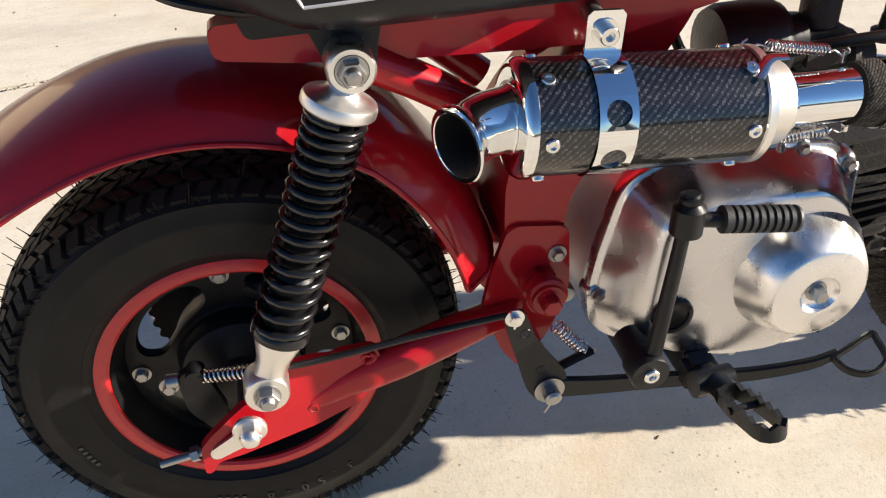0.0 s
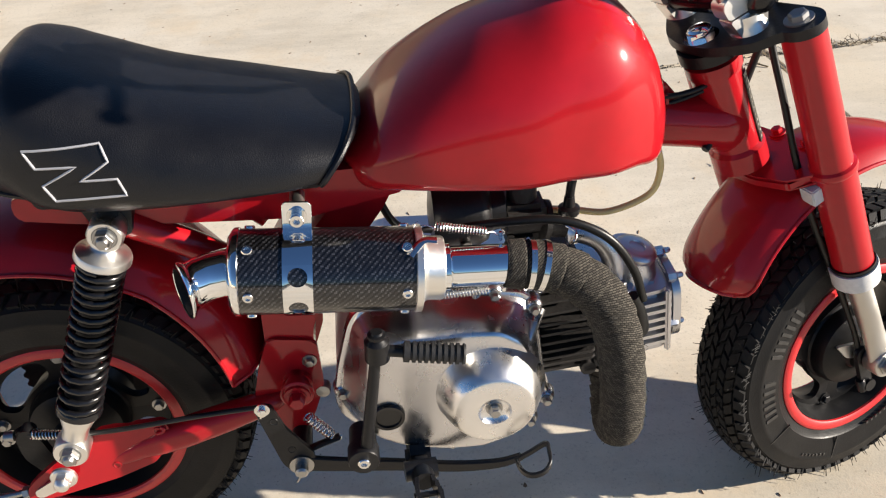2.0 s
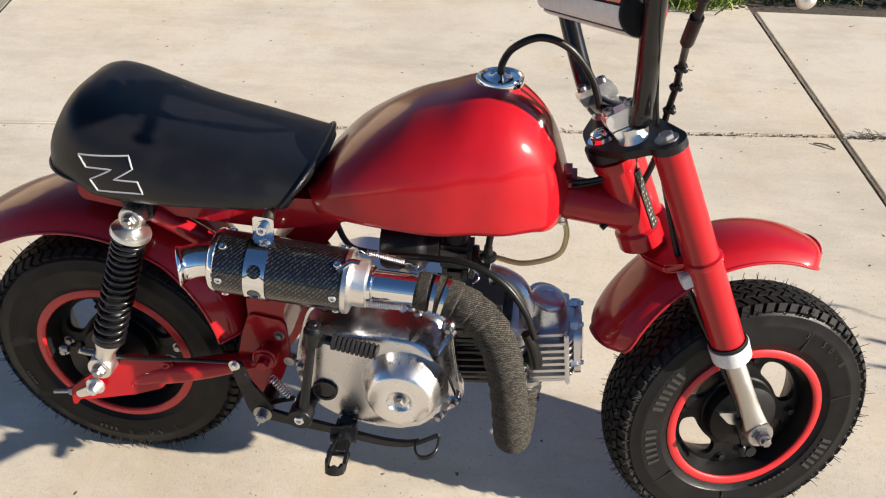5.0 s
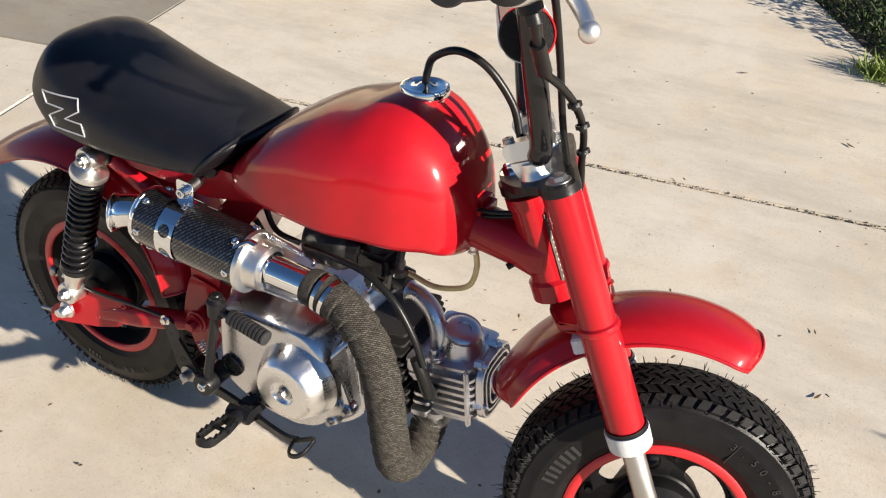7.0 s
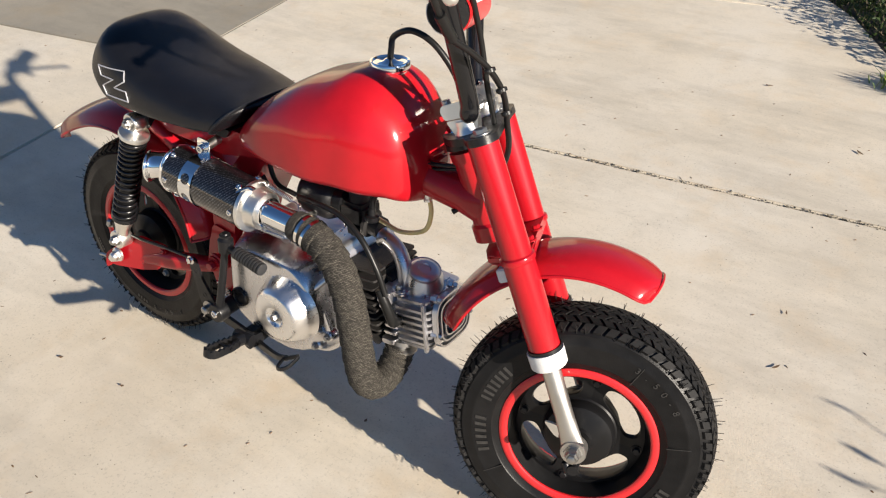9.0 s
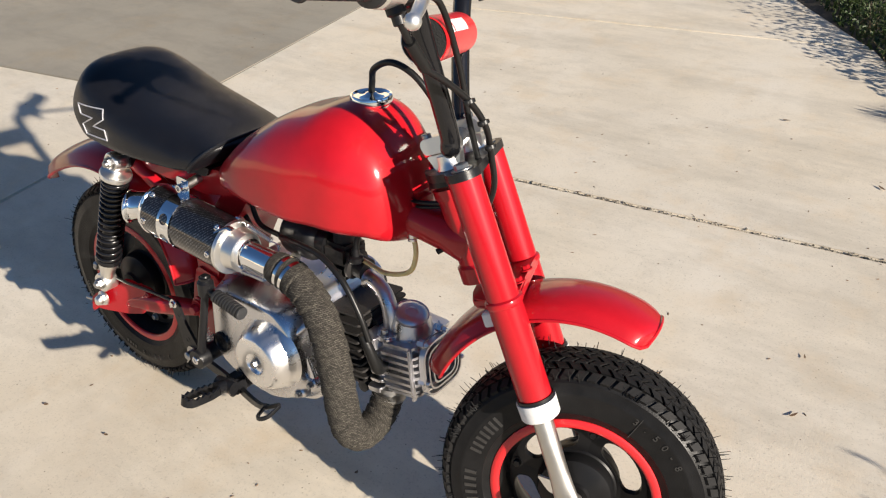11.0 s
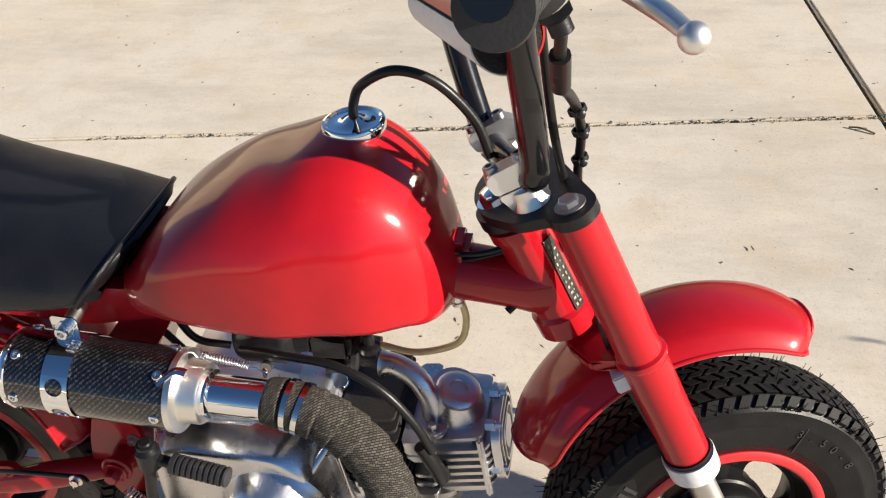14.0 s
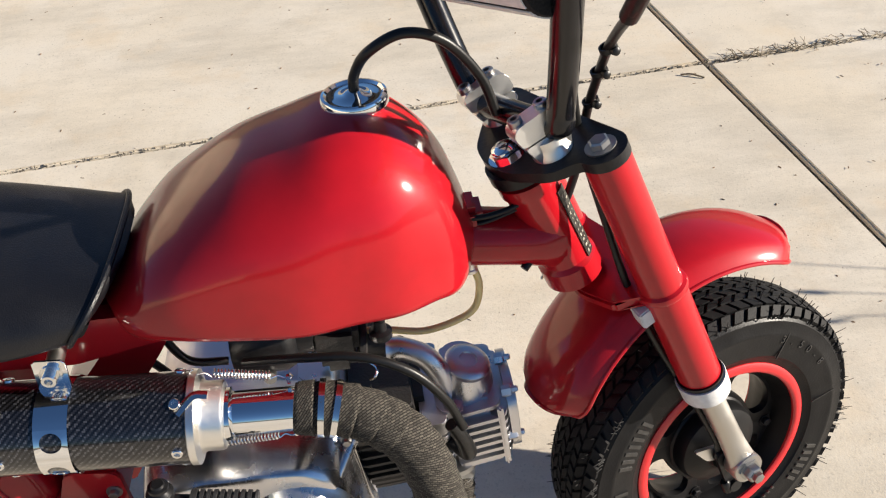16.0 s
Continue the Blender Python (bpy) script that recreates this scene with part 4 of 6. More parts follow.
sweep(bm, [outlet_at(f, r) for f, r in ((0.0, 0.0232), (0.10, 0.0226), (0.13, 0.0214), (0.20, 0.0210), (0.50, 0.0208), (0.75, 0.0209), (0.86, 0.0214), (0.90, 0.0226), (0.93, 0.0240), (0.965, 0.0247), (1.005, 0.0246), (1.03, 0.0233), (1.032, 0.0214), (1.02, 0.0205))], 48, False)
part("outlet", bm, CHROME, silencer, "flared polished outlet")
bm = bmesh.new()
sweep(bm, [outlet_at(f, r) for f, r in ((1.022, 0.0206), (0.97, 0.0200), (0.85, 0.0192), (0.7, 0.0186), (0.5, 0.0180), (0.2, 0.0180), (0.19, 0.0005))], 40, False)
part("outlet_core", bm, BLACK_CAST, silencer)
bm = bmesh.new()
lathe(bm, S1, SD, [(RC - 0.001, -0.0065), (RC + 0.0014, -0.005), (RC + 0.0012, 0.0005), (0.0305, 0.003), (0.0285, 0.006), (0.0285, 0.0185), (0.0275, 0.0205), (0.019, 0.021)], 56)
part("inlet_cap", bm, ALU_SATIN, silencer, "bright turned inlet cap")
OUT = Vector((0, -1, 0))
OUT = (OUT - SD * OUT.dot(SD)).normalized()
UPP = SD.cross(OUT)
if UPP.z < 0:
    UPP = -UPP
for h in (0.0135, SL - 0.0135):
    for a in (62, 0, -62, 122):
        n = OUT * math.cos(radians(a)) + UPP * math.sin(radians(a))
        bm = bmesh.new()
        capscrew(bm, S0 + SD * h + n * (RC - 0.0005), n, 0.0046, 0.0028)
        part("rivet", bm, STEEL, silencer)
# clamp strap with two round holes and an ear
STRAP = 0.0545
CW = 0.0125
bm = bmesh.new()
strap_r = RC + 0.0016


def strap_pt(a, w, r):
    n = OUT * math.cos(a) + UPP * math.sin(a)
    return S0 + SD * (STRAP + w) + n * r


holes = [radians(26), radians(-20)]
HR = 0.0082
# the strap is skinned in patches; each hole is a ring between a square patch and a circle
span = 0.0105 / strap_r


def strap_patch(a0, a1):
    k = max(2, int(abs(a1 - a0) / radians(6)))
    rings(bm, [[strap_pt(a0 + (a1 - a0) * i / k, w, r) for (w, r) in ((-CW, strap_r - 0.0014), (CW, strap_r - 0.0014), (CW, strap_r), (-CW, strap_r))] for i in range(k + 1)])


marks = sorted(holes)
cur = radians(-92)
for hc in marks[:2]:
    strap_patch(cur, hc - span)
    loops = []
    for kind in (0, 1, 2, 3):
        ring = []
        for k in range(32):
            t = 2 * math.pi * k / 32
            c, s = math.cos(t), math.sin(t)
            if kind in (0, 3):
                q = max(abs(c), abs(s))
                da, w = span * c / q, CW * s / q
            else:
                da, w = HR / strap_r * c, HR * s
            ring.append(strap_pt(hc + da, w, strap_r if kind in (0, 1) else strap_r - 0.0014))
        loops.append(ring)
    rings(bm, loops, True, False)
    cur = hc + span
strap_patch(cur, radians(92))
strap_patch(radians(88), radians(270))
top = S0 + SD * STRAP + (OUT * math.cos(radians(100)) + UPP * math.sin(radians(100))) * strap_r
ear = [(-CW, -0.006), (CW, -0.006), (CW, 0.0255), (CW - 0.003, 0.0285), (-CW + 0.003, 0.0285), (-CW, 0.0255)]
prism(bm, ear, lambda a, b, d: top + SD * a + UPP * b + OUT * (d + 0.002), 0.0, 0.002, 0.0004, 1)
strap = part("silencer_clamp", bm, CHROME, silencer, "polished strap clamp with round holes")
bm = bmesh.new()
base = top + UPP * 0.0145 + OUT * 0.004
lathe(bm, base, OUT, [(0.004, 0), (0.0088, 0), (0.0088, 0.0014), (0.004, 0.0014)], 22)
lathe(bm, base + OUT * 0.0014, OUT, [(0.0062, 0), (0.0062, 0.0062), (0.0055, 0.007), (0.0032, 0.007), (0.0030, 0.003)], 20)
part("clamp_bolt", bm, STEEL, silencer)
bm = bmesh.new()
tube(bm, [base - OUT * 0.004, base - OUT * 0.046 + UPP * 0.006], 0.0068, 14, straight=True)
part("clamp_stay", bm, ALU_DULL, bike)

pipe_a = S1 + SD * 0.018
pipe_b = Vector((0.4480, -0.0995, 0.3925))
bm = bmesh.new()
tube(bm, [pipe_a, pipe_a.lerp(pipe_b, 0.5), pipe_b], 0.0185, 40, straight=True)
lathe(bm, pipe_a, (pipe_b - pipe_a), [(0.0195, 0), (0.0222, 0.001), (0.0222, 0.008), (0.0188, 0.010)], 40)
exhaust = part("exhaust_pipe", bm, CHROME, bike, "polished exhaust link pipe")
EX = [pipe_b - Vector((0.004, 0, -0.0005)), (0.475, -0.1015, 0.389), (0.505, -0.106, 0.378), (0.532, -0.111, 0.353), (0.548, -0.114, 0.315), (0.557, -0.115, 0.265),
      (0.562, -0.113, 0.215), (0.564, -0.106, 0.183), (0.566, -0.088, 0.163), (0.569, -0.064, 0.163), (0.572, -0.045, 0.180), (0.5735, -0.034, 0.199)]
bm = bmesh.new()
turns = 21


def wrap_r(f):
    ph = (f * turns) % 1.0
    return 0.0215 + 0.0019 * ph - 0.0006 * (1 if ph < 0.10 else 0)


tube(bm, EX, wrap_r, 36, 24, uv=(64, 400))
part("exhaust_wrap", bm, WRAP, exhaust, "dark grey woven heat wrap in spiral turns", 80)
bm = bmesh.new()
rnd = random.Random(5)
path = smooth_path(EX, 24)
for k in range(260):
    i = rnd.randrange(4, len(path) - 4)
    t = (path[i + 1] - path[i - 1]).normalized()
    d, s, u = axes(t)
    a = rnd.uniform(0, 6.283)
    n = s * math.cos(a) + u * math.sin(a)
    p = path[i] + n * 0.0222
    q = p + n * rnd.uniform(0.001, 0.004) + t * rnd.uniform(-0.004, 0.004)
    lathe(bm, p, q - p, [(0.0003, 0), (0.0002, (q - p).length)], 3)
tagged(part("wrap_fibre", bm, WRAP, exhaust, "loose fibres of the heat wrap"), kind="stuff")
for f in (0.065, 0.10):
    i = int(f * (len(path) - 1))
    t = (path[i + 1] - path[i - 1]).normalized()
    bm = bmesh.new()
    lathe(bm, path[i] - t * 0.0025, t, [(0.0228, 0), (0.0242, 0.0), (0.0242, 0.005), (0.0228, 0.005)], 40, True)
    part("wrap_tie", bm, STEEL, exhaust, "steel band round the heat wrap")
bm = bmesh.new()
lathe(bm, (0.5735, -0.032, 0.2010), (0.02, 0.22, 1), [(0.024, -0.004), (0.0245, 0.0), (0.021, 0.002), (0.017, 0.004), (0.017, 0.010), (0.026, 0.011), (0.026, 0.017), (0.015, 0.018)], 28)
part("exhaust_flange", bm, ZINC, exhaust, "bright exhaust flange and clamp")


def make_spring(a, b, r, turns_n, wire, name="coil_spring", mat=STEEL, hook=0.010):
    a, b = Vector(a), Vector(b)
    d = (b - a).normalized()
    bm = bmesh.new()
    tube(bm, spring_path(a + d * hook, b - d * hook, r, turns_n, 10), wire, 6, straight=True)
    _, s, u = axes(d)
    for p, g_ in ((a, d), (b, -d)):
        tube(bm, [p + g_ * hook + s * r, p + g_ * hook * 0.6, p + g_ * 0.002 + u * 0.003, p - g_ * 0.002, p + g_ * 0.001 - u * 0.003], wire, 6, 4)
    return part(name, bm, mat, exhaust)


make_spring((0.368, -0.086, 0.4345), (0.444, -0.088, 0.4185), 0.0036, 17, 0.0007, hook=0.016)
make_spring((0.368, -0.104, 0.368), (0.440, -0.106, 0.371), 0.0036, 17, 0.0007, hook=0.012)
for z0, z1 in ((0.411, 0.420), (0.373, 0.368)):
    bm = bmesh.new()
    box(bm, (0.4405, -0.090 if z1 > z0 else -0.108, min(z0, z1)), (0.4435, -0.086 if z1 > z0 else -0.104, max(z0, z1)), 0.0006)
    part("spring_hook", bm, STEEL, exhaust)
bm = bmesh.new()
n1 = OUT * math.cos(radians(70)) + UPP * math.sin(radians(70))
tube(bm, [S1 - SD * 0.012 + (OUT * math.cos(radians(50)) + UPP * math.sin(radians(50))) * (RC + 0.001), S1 + n1 * (RC + 0.002), S1 + SD * 0.012 + n1 * (RC + 0.003)], 0.0042, 8, 5, squash=0.3)
part("spring_lug", bm, STEEL, exhaust)

# ---- engine ----
# outlines of the right-hand cover: joint flange and raised face; forward, up
COVER = [(0.277, 0.224), (0.283, 0.262), (0.298, 0.318), (0.308, 0.332), (0.341, 0.346), (0.41, 0.342), (0.470, 0.333), (0.481, 0.316), (0.487, 0.262), (0.491, 0.226), (0.498, 0.203), (0.488, 0.185),
         (0.462, 0.162), (0.425, 0.152), (0.392, 0.150), (0.376, 0.160), (0.345, 0.170), (0.30, 0.180), (0.281, 0.200)]
FACE = [(0.309, 0.228), (0.311, 0.270), (0.314, 0.306), (0.322, 0.319), (0.345, 0.322), (0.377, 0.322), (0.407, 0.324), (0.438, 0.321), (0.460, 0.303), (0.473, 0.275), (0.4775, 0.240), (0.470, 0.208),
        (0.448, 0.185), (0.420, 0.176), (0.382, 0.178), (0.340, 0.190), (0.317, 0.204)]
bm = bmesh.new()
outline = round_outline(COVER, 0.012, 3)
prism(bm, outline, side, -0.053, 0.075, 0.004, 2)
engine = part("crankcase", bm, ALU_CAST, bike, "polished alloy crankcase")
cx, cz = 0.392, 0.246


def reach(poly, a):
    """Distance from the cover's middle to an outline in one direction."""
    dx, dz = math.cos(a), math.sin(a)
    for (x0, z0), (x1, z1) in zip(poly, poly[1:] + poly[:1]):
        ex, ez = x1 - x0, z1 - z0
        den = dx * ez - dz * ex
        if abs(den) < 1e-9:
            continue
        t = ((x0 - cx) * ez - (z0 - cz) * ex) / den
        u = ((x0 - cx) * dz - (z0 - cz) * dx) / den
        if t > 0 and -1e-6 <= u <= 1 + 1e-6:
            return t
    return 0.08


face_line = round_outline(FACE, 0.008, 3)
around = [2 * math.pi * k / 120 for k in range(120)]
reach_out = [reach(outline, a) for a in around]
reach_in = [reach(face_line, a) for a in around]


def face_ring(f, y, shrink=1.0):
    """Between the flange (0) and the raised face (1)."""
    return [Vector((cx + (o + (i - o) * f) * shrink * math.cos(a), y, cz + (o + (i - o) * f) * shrink * math.sin(a))) for a, o, i in zip(around, reach_out, reach_in)]


bm = bmesh.new()
loops = [face_ring(f, y) for f, y in ((0.05, -0.054), (-0.08, -0.056), (-0.08, -0.0640), (-0.03, -0.0670), (0.12, -0.0678), (0.19, -0.0700), (0.40, -0.0815), (0.62, -0.0930), (0.84, -0.1035), (0.93, -0.1072), (1.0, -0.1092))]
loops += [face_ring(1.0, y, q) for y, q in ((-0.1103, 0.97), (-0.1112, 0.90), (-0.1118, 0.75), (-0.1122, 0.5), (-0.1124, 0.2))]
rings(bm, loops, True, True)
cover = part("clutch_cover", bm, ALU, bike, "mirror polished alloy clutch cover", 50)
DC = Vector((0.4275, 0, 0.2535))
bm = bmesh.new()
lathe(bm, (DC.x, -0.107, DC.z), (0, -1, 0), [(0.0560, 0), (0.0536, 0.0040), (0.0515, 0.0075), (0.0490, 0.0140), (0.0462, 0.0205), (0.0430, 0.0265), (0.0400, 0.0310), (0.0380, 0.0332), (0.0362, 0.0342), (0.0180, 0.0349), (0.0160, 0.0346), (0.0140, 0.0310), (0.0100, 0.0295), (0.002, 0.0294)], 72)
part("clutch_dome", bm, ALU_DISC, cover, "turned alloy clutch dome", 50)
bm = bmesh.new()
hexbolt(bm, (DC.x, -0.1360, DC.z), (0, -1, 0), 0.0060, 0.008, 1.35)
part("dome_bolt", bm, ZINC, cover)
bm = bmesh.new()
lathe(bm, (0.3275, -0.104, 0.2345), (0, -1, 0), [(0.0160, 0), (0.0166, 0.003), (0.0162, 0.0110), (0.0152, 0.0122), (0.0125, 0.0118), (0.0118, 0.0100), (0.003, 0.0098)], 36)
part("oil_plug", bm, BLACK_GLOSS, cover, "black round plug")
for x, z, y in ((0.2838, 0.232, -0.070), (0.304, 0.2995, -0.066), (0.4086, 0.3165, -0.0895), (0.478, 0.318, -0.074), (0.488, 0.2185, -0.097), (0.470, 0.199, -0.104), (0.390, 0.174, -0.098), (0.312, 0.188, -0.079), (0.440, 0.335, -0.068)):
    bm = bmesh.new()
    lathe(bm, (x, y + 0.014, z), (0, -1, 0), [(0.0100, 0), (0.0092, 0.008), (0.0078, 0.012), (0.0060, 0.0137), (0.003, 0.0138)], 20)
    part("cover_boss", bm, ALU, cover)
    bm = bmesh.new()
    hexbolt(bm, (x, y, z), (0, -1, 0), 0.0044, 0.0050, 1.25)
    part("cover_bolt", bm, ZINC, cover)
for p0, p1 in (((0.409, -0.086, 0.317), (0.424, -0.062, 0.338)), ((0.464, -0.098, 0.292), (0.484, -0.070, 0.314)), ((0.4745, -0.090, 0.262), (0.488, -0.088, 0.2185))):
    bm = bmesh.new()
    tube(bm, [p0, Vector(p0).lerp(Vector(p1), 0.5), p1], lambda f: 0.0050 + 0.0012 * f, 12, straight=True)
    part("cover_rib", bm, ALU, cover)

bm = bmesh.new()
prism(bm, round_outline([(0.400, 0.290), (0.404, 0.3325), (0.411, 0.3385), (0.464, 0.3375), (0.4715, 0.3325), (0.4830, 0.3080), (0.4840, 0.2700)], 0.007, 3), side, -0.062, 0.05, 0.006, 3)
part("crankcase_top", bm, ALU_SATIN, engine, "satin alloy crankcase top behind the cover")
# barrel and head tilt a little upward to the front
TILT = Matrix.Translation((0.48, 0, 0.265)) @ pose(0, 0, 0, 0, -5.5, 0) @ Matrix.Translation((-0.48, 0, -0.265))


def tilted(name, bm, mat, parent, label="", smooth=38.0):
    bm.transform(TILT)
    return part(name, bm, mat, parent, label, smooth)


def plate(bm, x0, x1, y0, y1, z, thick, corner=0.006, bevel=0.0012):
    """A flat fin lying level, with rounded corners."""
    prism(bm, round_outline([(x0, y0), (x1, y0), (x1, y1), (x0, y1)], corner), lambda a, b, d: Vector((a, b, d)), z, z + thick, bevel, 2)


bm = bmesh.new()
box(bm, (0.476, -0.035, 0.218), (0.556, 0.040, 0.312), 0.010)
cyl = tilted("cylinder", bm, BLACK_CAST, bike, "black finned iron cylinder barrel", 30)
for k in range(10):
    bm = bmesh.new()
    t = abs(k - 4.5) / 4.5
    wy = 0.060 - 0.012 * t * t
    plate(bm, 0.487, 0.546, -wy, wy, 0.208 + k * 0.0118, 0.0034, 0.004, 0.0009)
    tilted("fin", bm, BLACK_CAST, cyl, "", 30)
bm = bmesh.new()
lathe(bm, (0.538, -0.052, 0.206), (0, 1, 0), [(0.004, 0), (0.0085, 0.0), (0.0085, 0.010), (0.004, 0.010)], 20)
tilted("barrel_lug", bm, BLACK_CAST, cyl)

# head: joint plates, a block of level fins, a ribbed front face
bm = bmesh.new()
box(bm, (0.552, -0.040, 0.214), (0.626, 0.044, 0.290), 0.010, 3)
head = tilted("cylinder_head", bm, HEAD_ALLOY, bike, "polished alloy cylinder head", 35)
for z, th, y0 in ((0.208, 0.0075, -0.056), (0.221, 0.0045, -0.050), (0.231, 0.0045, -0.047), (0.257, 0.0045, -0.049), (0.267, 0.0050, -0.055), (0.277, 0.0170, -0.057)):
    bm = bmesh.new()
    plate(bm, 0.550, 0.574, y0, 0.054, z, th, 0.005, 0.0016)
    tilted("joint_fin", bm, HEAD_ALLOY, head)
for k in range(8):
    bm = bmesh.new()
    e = 0.006 if k in (0, 7) else 0.0
    prism(bm, round_outline([(0.577, -0.052 + e), (0.628 - e, -0.048 + e), (0.634 - e, -0.036), (0.634 - e, 0.044), (0.577, 0.052)], 0.006),
          lambda a, b, d: Vector((a, b, d)), 0.209 + k * 0.0105, 0.209 + k * 0.0105 + 0.0042, 0.0013, 2)
    tilted("fin", bm, HEAD_ALLOY, head)
bm = bmesh.new()
box(bm, (0.6225, -0.0505, 0.208), (0.6285, -0.0425, 0.290), 0.0022, 2)
tilted("corner_rib", bm, HEAD_ALLOY, head)
# rounded square rings standing on the front face
for k, q in enumerate((0.040, 0.032, 0.024)):
    bm = bmesh.new()
    loops = []
    for j in range(40):
        t = 2 * math.pi * j / 40
        ca, sa = math.cos(t), math.sin(t)
        g4 = (ca ** 4 + sa ** 4) ** -0.25
        c = Vector((0.634, 0.002 + q * ca * g4, 0.2495 + q * 0.98 * sa * g4))
        n = Vector((0, ca, sa))
        loops.append([c - n * 0.0018, c - n * 0.0014 + Vector((0.0085 + 0.001 * k, 0, 0)), c + n * 0.0014 + Vector((0.0085 + 0.001 * k, 0, 0)), c + n * 0.0018])
    rings(bm, loops + [loops[0]], True, False)
    tilted("face_ring", bm, HEAD_ALLOY, head)
bm = bmesh.new()
lathe(bm, (0.632, 0.002, 0.2495), (1, 0, 0), [(0.021, 0), (0.020, 0.008), (0.017, 0.012), (0.010, 0.0135), (0.002, 0.014)], 32)
tilted("head_cover", bm, HEAD_ALLOY, head, "round alloy cover on the head's face")
for y, z in ((-0.036, 0.236), (-0.030, 0.292), (0.010, 0.296), (0.042, 0.236)):
    bm = bmesh.new()
    lathe(bm, (0.630, y, z), (1, 0, 0), [(0.0060, 0), (0.0060, 0.008), (0.0050, 0.0095), (0.0034, 0.0100), (0.0032, 0.0150), (0.0022, 0.0165)], 6)
    tilted("stud_nut", bm, HEAD_ALLOY, head)
# swollen tappet housing with its cap
bm = bmesh.new()
sweep(bm, [(Vector((0.584 + 0.006 * f, -0.004, 0.284 + 0.046 * f)), Vector((0.35, -0.12, 1)), r) for f, r in ((0.0, 0.031), (0.2, 0.0305), (0.45, 0.0285), (0.62, 0.0255), (0.72, 0.0245))], 36)
bm.transform(Matrix.Translation((0.012, 0, 0)))
tilted("tappet_housing", bm, HEAD_ALLOY, head, "swollen alloy tappet housing", 60)
bm = bmesh.new()
lathe(bm, (0.602, -0.008, 0.3135), (0.35, -0.12, 1), [(0.0215, 0), (0.0225, 0.002), (0.0225, 0.006), (0.0205, 0.0085), (0.015, 0.0100), (0.009, 0.0102), (0.008, 0.0085), (0.002, 0.0083)], 32)
tilted("tappet_cap", bm, HEAD_ALLOY, head, "round alloy tappet cap")
bm = bmesh.new()
tube(bm, [(0.574, -0.020, 0.290), (0.573, -0.020, 0.312), (0.569, -0.018, 0.332), (0.557, -0.014, 0.350), (0.538, -0.009, 0.358), (0.524, -0.007, 0.358)], lambda f: 0.0112 + 0.0032 * (abs(2 * f - 1) ** 8), 22, 6)
part("intake_pipe", bm, HEAD_ALLOY, head, "curved alloy intake pipe", 60)
bm = bmesh.new()
prism(bm, round_outline([(-0.028, -0.013), (0.028, -0.013), (0.028, 0.013), (-0.028, 0.013)], 0.011), lambda a, b, d: Vector((0.576 + b, -0.020 + a, d)), 0.298, 0.305, 0.002)
part("intake_flange", bm, HEAD_ALLOY, head)
for dy in (-0.019, 0.019):
    bm = bmesh.new()
    hexbolt(bm, (0.576, -0.020 + dy, 0.305), (0, 0, 1), 0.0048, 0.006, 1.3)
    part("flange_nut", bm, ZINC, head)
# plug lead
bm = bmesh.new()
tube(bm, [(0.40, -0.045, 0.400), (0.455, -0.064, 0.414), (0.503, -0.074, 0.416), (0.543, -0.080, 0.397), (0.570, -0.082, 0.360), (0.584, -0.080, 0.320)], 0.0042, 12, 8)
lead = part("plug_lead", bm, CABLE, engine, "black spark plug lead")
bm = bmesh.new()
tube(bm, [(0.573, -0.080, 0.326), (0.581, -0.078, 0.306), (0.5865, -0.074, 0.285), (0.5875, -0.068, 0.271), (0.580, -0.050, 0.262), (0.572, -0.040, 0.258)], lambda f: 0.0062 + 0.0022 * math.sin(min(1, f * 1.6) * math.pi / 2), 14, 6)
part("plug_cap", bm, CABLE, engine, "black rubber plug cap")
bm = bmesh.new()
tube(bm, [(0.5075, -0.080, 0.395), (0.512, -0.082, 0.399), (0.514, -0.076, 0.404), (0.506, -0.070, 0.408)], 0.0012, 6, 4)
part("lead_clip", bm, STEEL, engine)
# carburettor and air filter
bm = bmesh.new()
lathe(bm, (0.385, -0.006, 0.394), (1, 0, 0.0), [(0.012, 0), (0.031, 0.003), (0.034, 0.010), (0.034, 0.048), (0.030, 0.056), (0.022, 0.060), (0.020, 0.074)], 28)
part("air_filter", bm, BLACK_SATIN, engine, "black air filter canister")
bm = bmesh.new()
box(bm, (0.455, -0.024, 0.370), (0.500, 0.022, 0.402), 0.006)
lathe(bm, (0.478, -0.002, 0.396), (0, 0, 1), [(0.015, 0), (0.015, 0.034), (0.013, 0.038), (0.006, 0.040)], 22)
box(bm, (0.462, -0.020, 0.345), (0.494, 0.018, 0.372), 0.007)
lathe(bm, (0.498, -0.006, 0.374), (1, 0, -0.15), [(0.020, 0), (0.022, 0.001), (0.022, 0.006), (0.016, 0.008), (0.016, 0.024)], 20)
part("carburettor", bm, BLACK_CAST, engine, "black carburettor under the tank")
bm = bmesh.new()
lathe(bm, (0.520, -0.026, 0.392), (0, 0, 1), [(0.009, 0), (0.0105, 0.002), (0.0105, 0.008), (0.006, 0.010), (0.005, 0.020)], 18)
tube(bm, [(0.520, -0.026, 0.405), (0.522, -0.024, 0.425), (0.530, -0.018, 0.452)], 0.0045, 10, 5)
part("choke_lever", bm, BLACK_SATIN, engine)
bm = bmesh.new()
lathe(bm, (0.418, -0.034, 0.372), (0, -1, 0.2), [(0.006, 0), (0.006, 0.008)], 12)
part("carb_screw", bm, ZINC, engine)
bm = bmesh.new()
